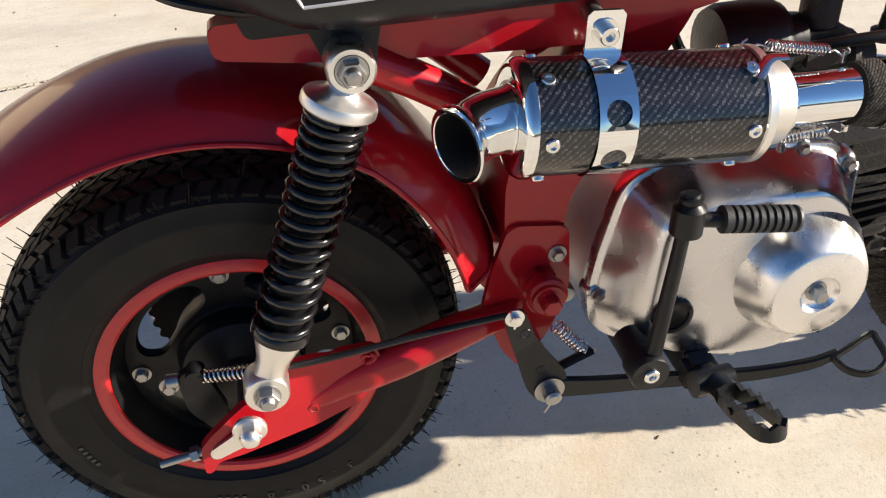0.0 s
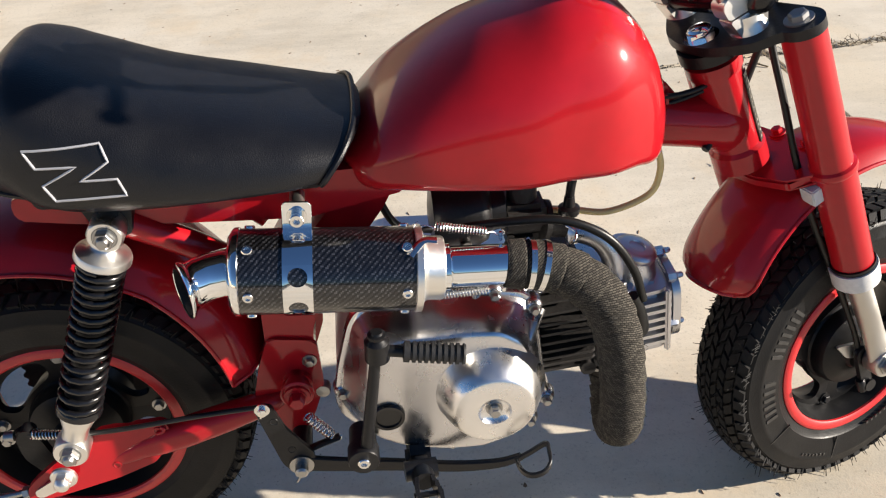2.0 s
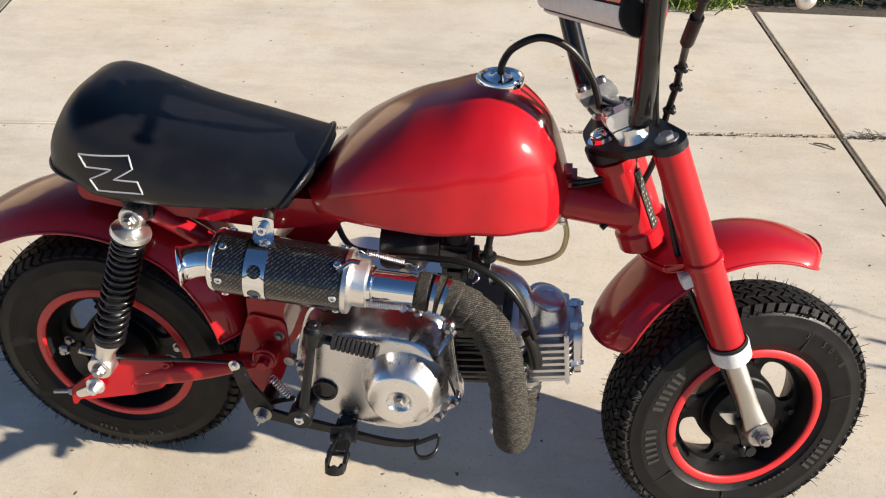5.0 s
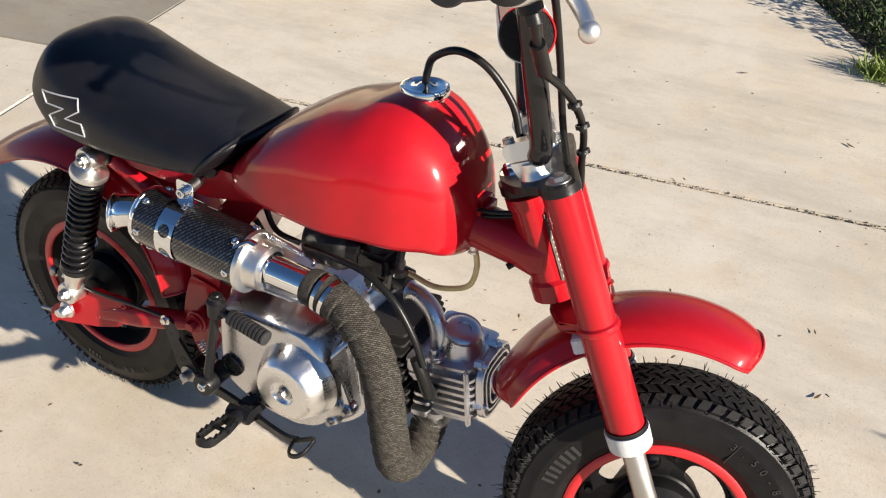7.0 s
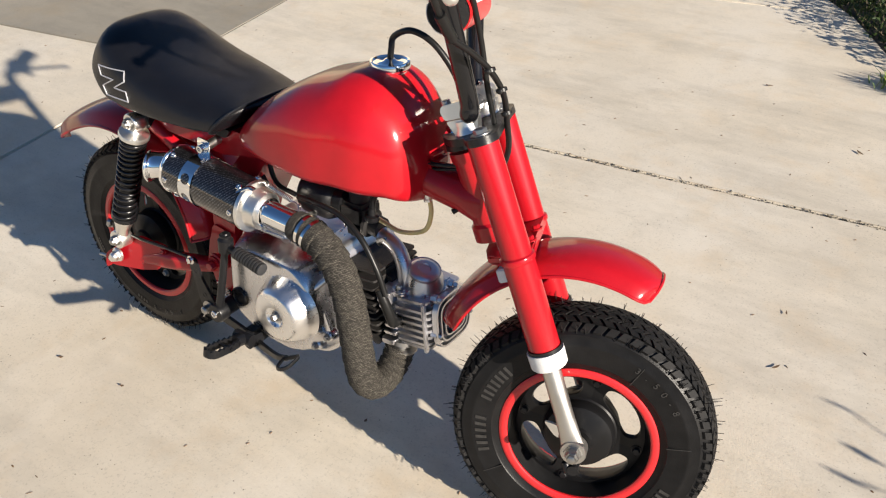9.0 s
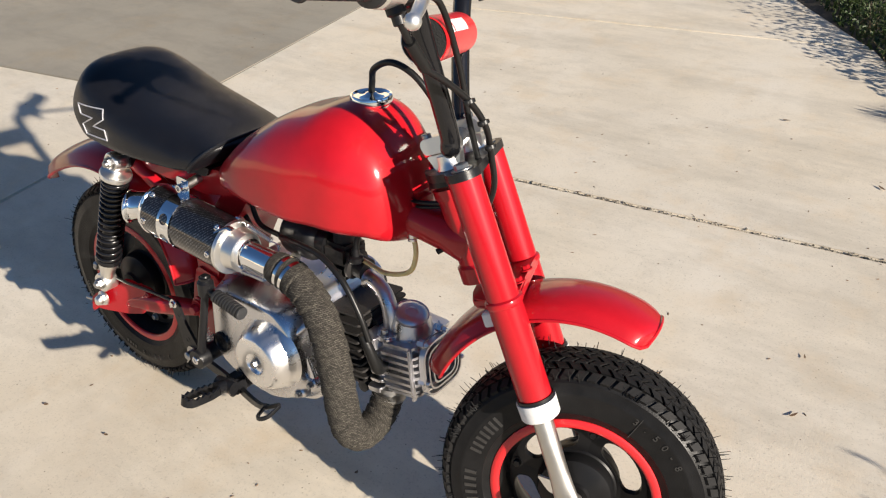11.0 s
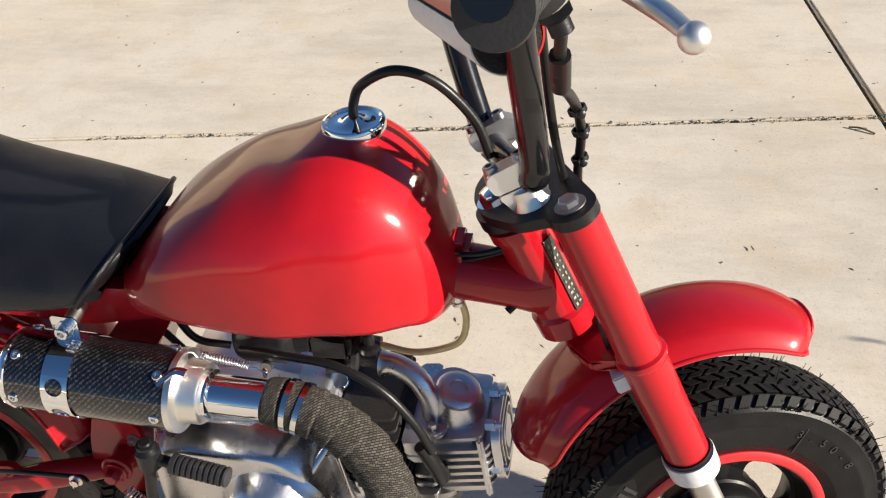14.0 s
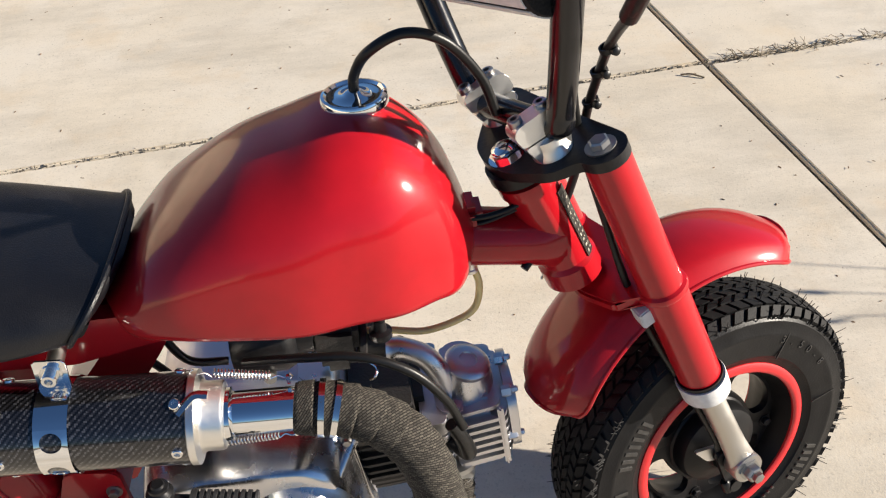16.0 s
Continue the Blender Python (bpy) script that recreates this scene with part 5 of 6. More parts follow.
tube(bm, [(0.604, -0.012, 0.462), (0.608, -0.012, 0.447), (0.612, -0.014, 0.428), (0.607, -0.016, 0.405), (0.590, -0.016, 0.392), (0.560, -0.016, 0.384), (0.530, -0.014, 0.388), (0.505, -0.010, 0.388)], 0.0034, 12, 8)
part("fuel_hose", bm, HOSE, tank, "amber clear fuel hose")
bm = bmesh.new()
lathe(bm, (0.6025, -0.012, 0.466), (0.15, 0, -1), [(0.008, -0.004), (0.008, 0.006), (0.0052, 0.008), (0.0052, 0.018), (0.0062, 0.019), (0.0062, 0.022), (0.004, 0.023)], 16)
part("petcock", bm, ALU_SATIN, tank)
for pts, r in (([(0.335, -0.035, 0.46), (0.340, -0.038, 0.43), (0.355, -0.04, 0.405), (0.385, -0.035, 0.395)], 0.0038), ([(0.29, -0.030, 0.455), (0.30, -0.034, 0.43), (0.322, -0.036, 0.405), (0.338, -0.036, 0.38)], 0.0038),
               ([(0.600, -0.012, 0.500), (0.622, -0.016, 0.5035), (0.645, -0.012, 0.5075), (0.664, 0.000, 0.512)], 0.0026), ([(0.596, -0.010, 0.490), (0.622, -0.012, 0.4955), (0.655, -0.006, 0.503)], 0.0022)):
    bm = bmesh.new()
    tube(bm, pts, r, 10, 6)
    part("wire", bm, CABLE, bike, "thin black wire by the tank")

# ---- controls low on the right ----
bm = bmesh.new()
tube(bm, [(0.300, -0.100, 0.2075), (0.300, -0.142, 0.2075)], 0.0135, 24, straight=True)
tube(bm, [(0.302, -0.134, 0.203), (0.305, -0.134, 0.225), (0.316, -0.128, 0.290), (0.3225, -0.124, 0.334)], lambda f: 0.0068 - 0.0018 * f, 16, 6)
lathe(bm, (0.300, -0.124, 0.2075), (0, -1, 0), [(0.014, 0), (0.0155, 0.001), (0.0155, 0.017), (0.0145, 0.019), (0.004, 0.019)], 24)
lathe(bm, (0.3225, -0.124, 0.318), (0.05, 0, 1), [(0.006, 0), (0.0115, 0.002), (0.0115, 0.022), (0.009, 0.024), (0.007, 0.026), (0.0085, 0.027), (0.0085, 0.030), (0.006, 0.031), (0.005, 0.033)], 20)
tube(bm, [(0.3225, -0.124, 0.330), (0.352, -0.127, 0.326)], 0.0055, 14, straight=True)
kick = part("kick_starter", bm, BLACK_SATIN, bike, "black folding kick starter lever")
bm = bmesh.new()
K0, K1 = Vector((0.346, -0.1265, 0.3270)), Vector((0.402, -0.1305, 0.3195))
prof = [(0.006, 0), (0.0098, 0.001)]
nr = 9
kl = (K1 - K0).length
for k in range(nr):
    h = 0.003 + (kl - 0.006) * k / nr
    w = (kl - 0.006) / nr
    prof += [(0.0098, h), (0.0098, h + w * 0.55), (0.0078, h + w * 0.62), (0.0078, h + w * 0.95)]
prof += [(0.0098, kl - 0.002), (0.0092, kl), (0.003, kl + 0.0005)]
lathe(bm, K0, K1 - K0, prof, 24)
part("kick_rubber", bm, GRIP, kick, "ribbed black kick starter rubber", 25)
bm = bmesh.new()
capscrew(bm, (0.300, -0.1425, 0.2075), (0, -1, 0), 0.0062, 0.0035)
part("kick_bolt", bm, STEEL, kick)

# brake pedal: bell crank behind, long arm, looped tip
bm = bmesh.new()
prism(bm, round_outline([(0.199, 0.252), (0.215, 0.257), (0.226, 0.222), (0.250, 0.184), (0.249, 0.158), (0.228, 0.156), (0.217, 0.174), (0.205, 0.226)], 0.006), side, -0.1010, -0.0965, 0.001)
lathe(bm, (0.2355, -0.1000, 0.1700), (0, 1, 0), [(0.011, 0), (0.011, 0.046)], 20)
strip(bm, [(0.241, -0.0985, 0.1685), (0.275, -0.101, 0.164), (0.330, -0.108, 0.162), (0.390, -0.127, 0.170), (0.430, -0.142, 0.184), (0.452, -0.147, 0.195)], 0.006, lambda f: 0.020 - 0.012 * f)
loop_pts = [(0.447, -0.149, 0.193), (0.460, -0.148, 0.200), (0.476, -0.147, 0.209), (0.4775, -0.155, 0.2075), (0.476, -0.168, 0.204), (0.468, -0.174, 0.1995), (0.457, -0.172, 0.195), (0.450, -0.162, 0.192), (0.447, -0.149, 0.193)]
strip(bm, loop_pts, 0.0032, 0.0062, 5)
for x, z in ((0.2165, 0.2330), (0.2285, 0.1925)):
    lathe(bm, (x, -0.1008, z), (0, -1, 0), [(0.0018, -0.002), (0.0030, 0.0), (0.0040, 0.0006), (0.0044, 0.0)], 18)
pedal = part("brake_pedal", bm, BLACK_SATIN, bike, "black rear brake pedal with looped toe piece")
bm = bmesh.new()
lathe(bm, (0.2355, -0.1010, 0.1700), (0, -1, 0), [(0.005, 0), (0.0125, 0), (0.0125, 0.0018), (0.005, 0.002)], 26)
lathe(bm, (0.2355, -0.1025, 0.1700), (0, -1, 0), [(0.0068, 0), (0.0068, 0.010), (0.0045, 0.012)], 18)
tube(bm, [(0.234, -0.1095, 0.1775), (0.2355, -0.110, 0.170), (0.233, -0.1095, 0.1615), (0.229, -0.1095, 0.1545)], 0.0011, 6, 4)
part("pedal_pin", bm, ZINC, pedal, "bright pivot pin with split pin")
bm = bmesh.new()
lathe(bm, (0.2075, -0.1010, 0.2510), (0, -1, 0), [(0.003, 0), (0.0075, 0), (0.0075, 0.0015), (0.0045, 0.0018), (0.0045, 0.006), (0.002, 0.007)], 20)
tube(bm, [(0.2045, -0.107, 0.2555), (0.2075, -0.1075, 0.251), (0.2055, -0.107, 0.2455)], 0.0009, 6, 4)
part("clevis_pin", bm, STEEL, pedal)
bm = bmesh.new()
tube(bm, [(0.2075, -0.0985, 0.2525), (0.150, -0.0960, 0.2475), (0.080, -0.092, 0.238), (0.035, -0.084, 0.2295), (-0.01, -0.072, 0.2235), (-0.036, -0.066, 0.2205)], 0.0026, 10, 6)
rod = part("brake_rod", bm, BLACK_SATIN, bike, "thin black rear brake rod")
bm = bmesh.new()
tube(bm, spring_path((-0.024, -0.068, 0.2215), (0.018, -0.079, 0.2262), 0.0048, 12, 10), 0.0009, 6, straight=True)
part("brake_rod_spring", bm, STEEL, rod)
bm = bmesh.new()
prism(bm, round_outline([(-0.044, 0.224), (-0.024, 0.226), (-0.012, 0.178), (-0.026, 0.160), (-0.042, 0.186)], 0.007), side, -0.066, -0.058, 0.0015)
lathe(bm, (-0.030, -0.070, 0.2205), (0, 1, 0), [(0.0072, 0), (0.0072, 0.014)], 16)
part("brake_arm", bm, BLACK_SATIN, rear_wheel)
bm = bmesh.new()
lathe(bm, (-0.042, -0.066, 0.2200), (-1, 0, 0), [(0.0052, 0), (0.0058, 0.002), (0.0058, 0.009), (0.003, 0.010)], 10)
hexbolt(bm, (-0.050, -0.064, 0.2150), (0, -1, 0), 0.005, 0.006)
part("brake_adjuster", bm, ZINC, rear_wheel)
bm = bmesh.new()
tube(bm, spring_path((0.246, -0.083, 0.2190), (0.2680, -0.086, 0.1920), 0.0052, 9, 10), 0.0010, 6, straight=True)
tube(bm, [(0.268, -0.086, 0.192), (0.271, -0.087, 0.187), (0.276, -0.087, 0.1855), (0.2775, -0.087, 0.190)], 0.0012, 6, 4)
part("pedal_spring", bm, STEEL, pedal)
bm = bmesh.new()
tube(bm, [(0.241, -0.090, 0.178), (0.258, -0.088, 0.1835), (0.276, -0.086, 0.1885)], 0.005, 10, 5, squash=0.5)
part("pedal_tab", bm, BLACK_SATIN, pedal)

# foot pegs on a cross bar under the engine
bm = bmesh.new()
tube(bm, [(0.352, -0.13, 0.166), (0.352, 0.13, 0.166)], 0.0095, 16, straight=True)
prism(bm, round_outline([(0.31, 0.150), (0.40, 0.142), (0.40, 0.152), (0.31, 0.162)], 0.004), side, -0.05, 0.05, 0.002)
part("foot_peg_bar", bm, BLACK_SATIN, bike, "black cross bar under the engine")


def make_peg(s):
    root, tip = Vector((0.353, s * 0.126, 0.180)), Vector((0.361, s * 0.212, 0.203))
    d = (tip - root).normalized()
    across = Vector((1, 0, 0))
    across = (across - d * across.dot(d)).normalized()
    upv = d.cross(across)
    if upv.z < 0:
        upv = -upv
    bm = bmesh.new()
    L = (tip - root).length
    ring = []
    for k in range(11):
        f = k / 10
        ring.append((f * (L - 0.018), 0.0105))
    path = [root + d * (0.030 + a * 0.72) + across * (b * (0.65 + 0.35 * min(1, a / 0.03))) for a, b in ring]
    end = [root + d * (L - 0.006 + 0.009 * math.cos(t)) + across * (0.0105 * math.sin(t)) for t in (radians(60), radians(30), 0, radians(-30), radians(-60))]
    back = [root + d * (0.030 + a * 0.72) - across * (b * (0.65 + 0.35 * min(1, a / 0.03))) for a, b in reversed(ring)]
    allp = path + end + back
    loops = []
    for i, p in enumerate(allp):
        t = (allp[min(i + 1, len(allp) - 1)] - allp[max(i - 1, 0)]).normalized()
        n = t.cross(upv).normalized()
        tooth = 0.0035 if i % 2 else 0.0
        loops.append([p + n * 0.0020 - upv * 0.006, p + n * 0.0020 + upv * (0.004 + tooth), p - n * 0.0020 + upv * (0.004 + tooth), p - n * 0.0020 - upv * 0.006])
    rings(bm, loops)
    tube(bm, [root - d * 0.012, root + d * 0.034], 0.0115, 14, straight=True, squash=0.8)
    lathe(bm, root + d * 0.012 - across * 0.016, across, [(0.004, 0), (0.010, 0.0), (0.010, 0.032), (0.004, 0.032)], 18)
    box(bm, (0.340, s * 0.118 - 0.012, 0.160), (0.366, s * 0.118 + 0.012, 0.190), 0.005)
    tube(bm, [root + d * 0.055 - across * 0.014, root + d * 0.055 + across * 0.014], 0.003, 8, straight=True)
    part("foot_peg", bm, BLACK_SATIN, bike, "black serrated folding foot peg", 30)


make_peg(-1), make_peg(1)

# ---- front fork ----
def sv(u, v, w):
    return STEM @ Vector((u, v, w))


SW = STEM.to_3x3() @ Vector((0, 0, 1))
SU = STEM.to_3x3() @ Vector((1, 0, 0))
SVv = STEM.to_3x3() @ Vector((0, 1, 0))


def make_leg(s):
    FU, FV = (0.0165, 0.060) if s < 0 else (0.0050, 0.080)
    bm = bmesh.new()
    lathe(bm, sv(FU, s * FV, 0.007), -SW, [(0.012, 0), (0.0192, 0.0), (0.0196, 0.144), (0.0225, 0.146), (0.0231, 0.149), (0.0225, 0.152), (0.0206, 0.154), (0.0206, 0.271), (0.0190, 0.273), (0.0190, 0.279)], 36)
    leg = part("fork_leg", bm, RED, bike, "red fork leg with pale grey collar")
    bm = bmesh.new()
    lathe(bm, sv(FU, s * FV, -0.2645), -SW, [(0.019, 0), (0.0225, 0.0), (0.0225, 0.0042), (0.019, 0.0045)], 36)
    part("dust_seal", bm, BLACK_SATIN, leg)
    bm = bmesh.new()
    lathe(bm, sv(FU, s * FV, -0.2692), -SW, [(0.015, 0), (0.0240, 0.0), (0.0244, 0.001), (0.0238, 0.021), (0.0225, 0.0225), (0.012, 0.0225)], 36)
    part("fork_collar", bm, WHITE_COLLAR, leg, "pale grey fork collar")
    bm = bmesh.new()
    loops = []
    for f in [k / 12 for k in range(13)]:
        w = -0.288 + (AXLE_W + 0.004 + 0.288) * f
        ru = 0.0125 + 0.0035 * max(0, (f - 0.55) / 0.45) ** 2
        rv = 0.0125 - 0.0045 * max(0, (f - 0.4) / 0.6)
        c = sv(FU + (0.0177 - FU) * f, s * (FV + (0.070 - FV) * f), w)
        loops.append([c + SU * ru * math.cos(t) + SVv * rv * math.sin(t) for t in [2 * math.pi * j / 20 for j in range(20)]])
    rings(bm, loops)
    lathe(bm, sv(0.0175, s * 0.079, AXLE_W), SVv * -s, [(0.006, 0), (0.0165, 0.0), (0.0172, 0.002), (0.0172, 0.018), (0.016, 0.020), (0.006, 0.020)], 26)
    part("fork_slider", bm, ALU_DULL, leg, "dull alloy fork slider")
    bm = bmesh.new()
    lathe(bm, sv(0.0175, s * 0.079, AXLE_W), SVv * s, [(0.005, 0), (0.0125, 0), (0.0125, 0.002), (0.0095, 0.002), (0.0095, 0.009), (0.008, 0.011), (0.0062, 0.0112), (0.0062, 0.016), (0.004, 0.017)], 6)
    part("axle_nut", bm, ZINC, leg)


make_leg(-1), make_leg(1)
# top clamp plate
bm = bmesh.new()
ENDS = ((0.0165, -0.058), (0.0050, 0.080))
outline_c = []
for (u, v), a0 in zip(ENDS, (-180, 0)):
    for k in range(13):
        t = radians(a0 + 15 * k)
        outline_c.append((u + 0.0205 * math.cos(t), v + 0.0225 * math.sin(t)))
    if a0:
        outline_c.append((0.030, 0.004))
outline_c += [(-0.026, 0.070), (-0.046, 0.045), (-0.052, 0.018), (-0.048, -0.012), (-0.027, -0.048)]
prism(bm, round_outline(outline_c, 0.010, 3), lambda a, b, d: sv(a, b, d), 0.0070, 0.0165, 0.0040, 4)
clamp = part("top_clamp", bm, BLACK_SATIN, bike, "black satin top fork clamp")
for u, v in ENDS:
    bm = bmesh.new()
    hexbolt(bm, sv(u, v, 0.0165), SW, 0.0085, 0.006, 1.5)
    part("fork_bolt", bm, ZINC, clamp)
bm = bmesh.new()
hexbolt(bm, sv(-0.034, 0.009, 0.0155), SW, 0.0125, 0.007, 1.3)
lathe(bm, sv(-0.034, 0.009, 0.0215), SW, [(0.0110, 0), (0.0108, 0.003), (0.0085, 0.0045), (0.003, 0.005)], 20)
part("stem_nut", bm, CHROME, clamp, "chrome steering stem nut")
# lower clamp
bm = bmesh.new()
outline_l = [(max(a, -0.038) * 0.98, b * 0.97) for a, b in outline_c]
prism(bm, outline_l, lambda a, b, d: sv(a, b, d), -0.150, -0.138, 0.004, 2)
part("lower_clamp", bm, RED, bike, "red lower fork clamp")
bm = bmesh.new()
lathe(bm, sv(-0.027, 0.013, 0.006), -SW, [(0.020, 0), (0.0285, 0.0), (0.0285, 0.012), (0.024, 0.012)], 32)
part("steering_race", bm, BLACK_SATIN, bike)
bm = bmesh.new()
prism(bm, [(0.030, -0.050), (0.048, -0.050), (0.046, -0.030), (0.032, -0.030)], lambda a, b, d: sv(a - 0.045, b - 0.014, d), -0.170, -0.152, 0.0015)
part("cable_bracket", bm, WHITE_COLLAR, bike, "pale metal cable bracket")
for v in (-0.02, 0.02):
    bm = bmesh.new()
    hexbolt(bm, sv(0.026, v, -0.137), SW, 0.0055, 0.005)
    part("fender_bolt", bm, RED, bike)

# ---- handlebar ----
BV = 0.021


def bar_side(s):
    pts = [(-0.009, 0.052, 0.038), (-0.006, 0.059, 0.053), (0.004, 0.082, 0.104), (0.015, 0.105, 0.156), (0.025, 0.126, 0.196), (0.031, 0.146, 0.210), (0.034, 0.170, 0.213),
           (0.028, 0.215, 0.225), (-0.002, 0.305, 0.251)]
    return [(u + (0.015 if s < 0 else -0.012) * min(1, w / 0.06), BV + s * v * (1.0 if s < 0 or v < 0.2 else 0.93), w) for u, v, w in pts]


bm = bmesh.new()
pts = [sv(*p) for p in bar_side(-1)[::-1]] + [sv(-0.010, BV, 0.037)] + [sv(*p) for p in bar_side(1)]
tube(bm, pts, 0.0115, 18, 8)
bar = part("handlebar", bm, BLACK_GLOSS, bike, "black high rise handlebar")
bm = bmesh.new()
tube(bm, [sv(0.030, BV - 0.104, 0.155), sv(0.003, BV + 0.104, 0.155)], 0.007, 12, straight=True)
part("crossbar", bm, BLACK_GLOSS, bar)
for s in (-1, 1):
    bm = bmesh.new()
    lathe(bm, sv(-0.008, BV + s * 0.045, 0.0145), SW, [(0.012, 0), (0.0172, 0.0), (0.0168, 0.003), (0.0148, 0.007), (0.0138, 0.012), (0.0138, 0.018)], 28)
    prism(bm, round_outline([(-0.022, 0.014), (0.006, 0.015), (0.011, 0.034), (-0.030, 0.036)], 0.003), lambda a, b, d: sv(a, BV + d, b), s * 0.0365, s * 0.0535, 0.0022, 3)
    prism(bm, round_outline([(-0.031, 0.0375), (0.012, 0.0355), (0.011, 0.050), (0.003, 0.056), (-0.030, 0.056), (-0.034, 0.050)], 0.003), lambda a, b, d: sv(a, BV + d, b), s * 0.0365, s * 0.0535, 0.0022, 3)
    riser = part("bar_clamp", bm, ALU_SATIN, bar, "bright alloy handlebar clamp")
    for u in (-0.0255, -0.001):
        bm = bmesh.new()
        lathe(bm, sv(u, BV + s * 0.045, 0.0500), SW, [(0.0058, 0), (0.0058, 0.010), (0.0050, 0.011), (0.0028, 0.011), (0.0026, 0.006)], 16)
        part("clamp_screw", bm, ZINC, riser)
# pad: foam core in a red sleeve with a pale underside
bm = bmesh.new()
PA, PB = sv(0.026, BV - 0.094, 0.160), sv(-0.003, BV + 0.108, 0.154)
PL = (PB - PA).length
PD = (PB - PA).normalized()
lathe(bm, PA, PB - PA, [(0.008, 0), (0.0235, 0.0005), (0.0248, 0.003), (0.0248, PL - 0.003), (0.0235, PL - 0.0005), (0.008, PL)], 36)
pad = part("bar_pad_core", bm, FOAM, bar, "black foam crossbar pad")
bm = bmesh.new()


def pad_ring(h, a0, a1, r, thick):
    o, i = [], []
    for k in range(25):
        a = radians(a0 + (a1 - a0) * k / 24)
        n = SU * math.cos(a) + SW * math.sin(a)
        o.append(PA + PD * h + n * r)
        i.append(PA + PD * h + n * (r - thick))
    return o + i[::-1]


rings(bm, [pad_ring(h, -75, 138, 0.0258, 0.0014) for h in (0.003, PL * 0.5, PL - 0.003)])
part("pad_sleeve", bm, RED_RING, bar, "red vinyl pad sleeve")
for a0, a1 in ((144, 196), (206, 262)):
    bm = bmesh.new()
    rings(bm, [pad_ring(h, a0, a1, 0.0260, 0.0014) for h in (0.001, PL * 0.5, PL - 0.001)])
    part("pad_seam_strip", bm, WHITE_COLLAR, bar, "pale fastening strip of the pad")
# plain white shapes printed on the pad
for k, (h0, h1, a0, a1) in enumerate([(0.062 + 0.0165 * i, 0.062 + 0.0165 * i + 0.0115, 0, 34) for i in range(5)] + [(0.040, 0.053, 0, 40)]):
    bm = bmesh.new()
    rings(bm, [pad_ring(h, a0, a1, 0.0263, 0.0006) for h in (h0, h1)])
    part("pad_mark", bm, WHITE_PRINT, bar, "plain white bar printed on the pad")


def make_grip(s):
    a, b = (sv(0.042, BV - 0.212, 0.2240), sv(0.013, BV - 0.297, 0.2420)) if s < 0 else (sv(0.014, BV + 0.202, 0.2260), sv(-0.014, BV + 0.290, 0.2530))
    d = b - a
    L = d.length
    bm = bmesh.new()
    prof = [(0.012, 0), (0.0225, 0.0005), (0.0225, 0.006), (0.0170, 0.009)]
    k = 0.012
    while k < L - 0.010:
        prof += [(0.0165, k), (0.0165, k + 0.0062), (0.0153, k + 0.0068), (0.0153, k + 0.0082)]
        k += 0.009
    prof += [(0.0175, L - 0.006), (0.0190, L - 0.003), (0.0180, L), (0.004, L + 0.001)]
    lathe(bm, a, d, prof, 30)
    part("grip", bm, GRIP, bar, "ribbed black rubber grip", 25)
    bm = bmesh.new()
    dn = d.normalized()
    a2 = a - dn * 0.030
    lathe(bm, a2, d, [(0.012, 0), (0.021, 0.001), (0.0235, 0.004), (0.0235, 0.026), (0.021, 0.029), (0.012, 0.030)], 28)
    hous = part("control_housing", bm, ALU_SATIN if s < 0 else BLACK_SATIN, bar, "satin alloy control housing" if s < 0 else "black control housing")
    bm = bmesh.new()
    lathe(bm, a2 + dn * 0.012 - SW * 0.018, -SW, [(0.010, 0), (0.010, 0.010), (0.007, 0.012), (0.007, 0.020), (0.005, 0.021)], 12)
    part("cable_stop", bm, BLACK_SATIN, hous)
    du = 0.014 if s < 0 else -0.012
    pv = sv(0.050 + du, BV + s * 0.150, 0.204)
    bm = bmesh.new()
    lathe(bm, sv(0.034 + du, BV + s * 0.158, 0.2125), d, [(0.012, 0), (0.0165, 0.001), (0.0165, 0.016), (0.012, 0.017)], 18)
    tube(bm, [sv(0.034 + du, BV + s * 0.160, 0.2125), pv], 0.009, 12, straight=True)
    lathe(bm, pv - SW * 0.007, SW, [(0.008, 0), (0.010, 0.002), (0.010, 0.012), (0.008, 0.014)], 18)
    part("lever_perch", bm, BLACK_SATIN, hous)
    bm = bmesh.new()
    t1, t2, t3 = sv(0.066 + du, BV + s * 0.203, 0.198), sv(0.074 + du, BV + s * 0.248, 0.188), sv(0.077 + du, BV + s * 0.277, 0.1805)
    tube(bm, [pv, pv.lerp(t1, 0.5) + SU * 0.004, t1, t2, t3], lambda f: 0.0050 + 0.0016 * math.sin(f * math.pi), 14, 6, squash=0.8)
    bmesh.ops.create_uvsphere(bm, u_segments=20, v_segments=12, radius=0.0078, matrix=Matrix.Translation(t3))
    part("brake_lever" if s < 0 else "clutch_lever", bm, ALU_SATIN, bar, "bright alloy ball-end lever")
    return a2 + dn * 0.012 - SW * 0.036


EXIT = make_grip(-1)
make_grip(1)
bm = bmesh.new()
BEND = sv(0.038, -0.135, 0.141)
tube(bm, [EXIT, EXIT.lerp(BEND, 0.5), BEND, sv(0.045, -0.098, 0.115), sv(0.0495, -0.0615, 0.086), sv(0.048, -0.030, 0.052), sv(0.037, -0.008, 0.016), sv(0.020, 0.008, -0.030), sv(-0.020, 0.010, -0.070), sv(-0.07, 0.0, -0.085)], 0.0038, 12, 8)
part("throttle_cable", bm, CABLE, bike, "black throttle cable")
bm = bmesh.new()
tube(bm, [EXIT.lerp(BEND, 0.45), BEND.lerp(sv(0.045, -0.098, 0.115), 0.2)], 0.0066, 12, straight=True)
part("cable_sleeve", bm, CABLE, bike)
bm = bmesh.new()
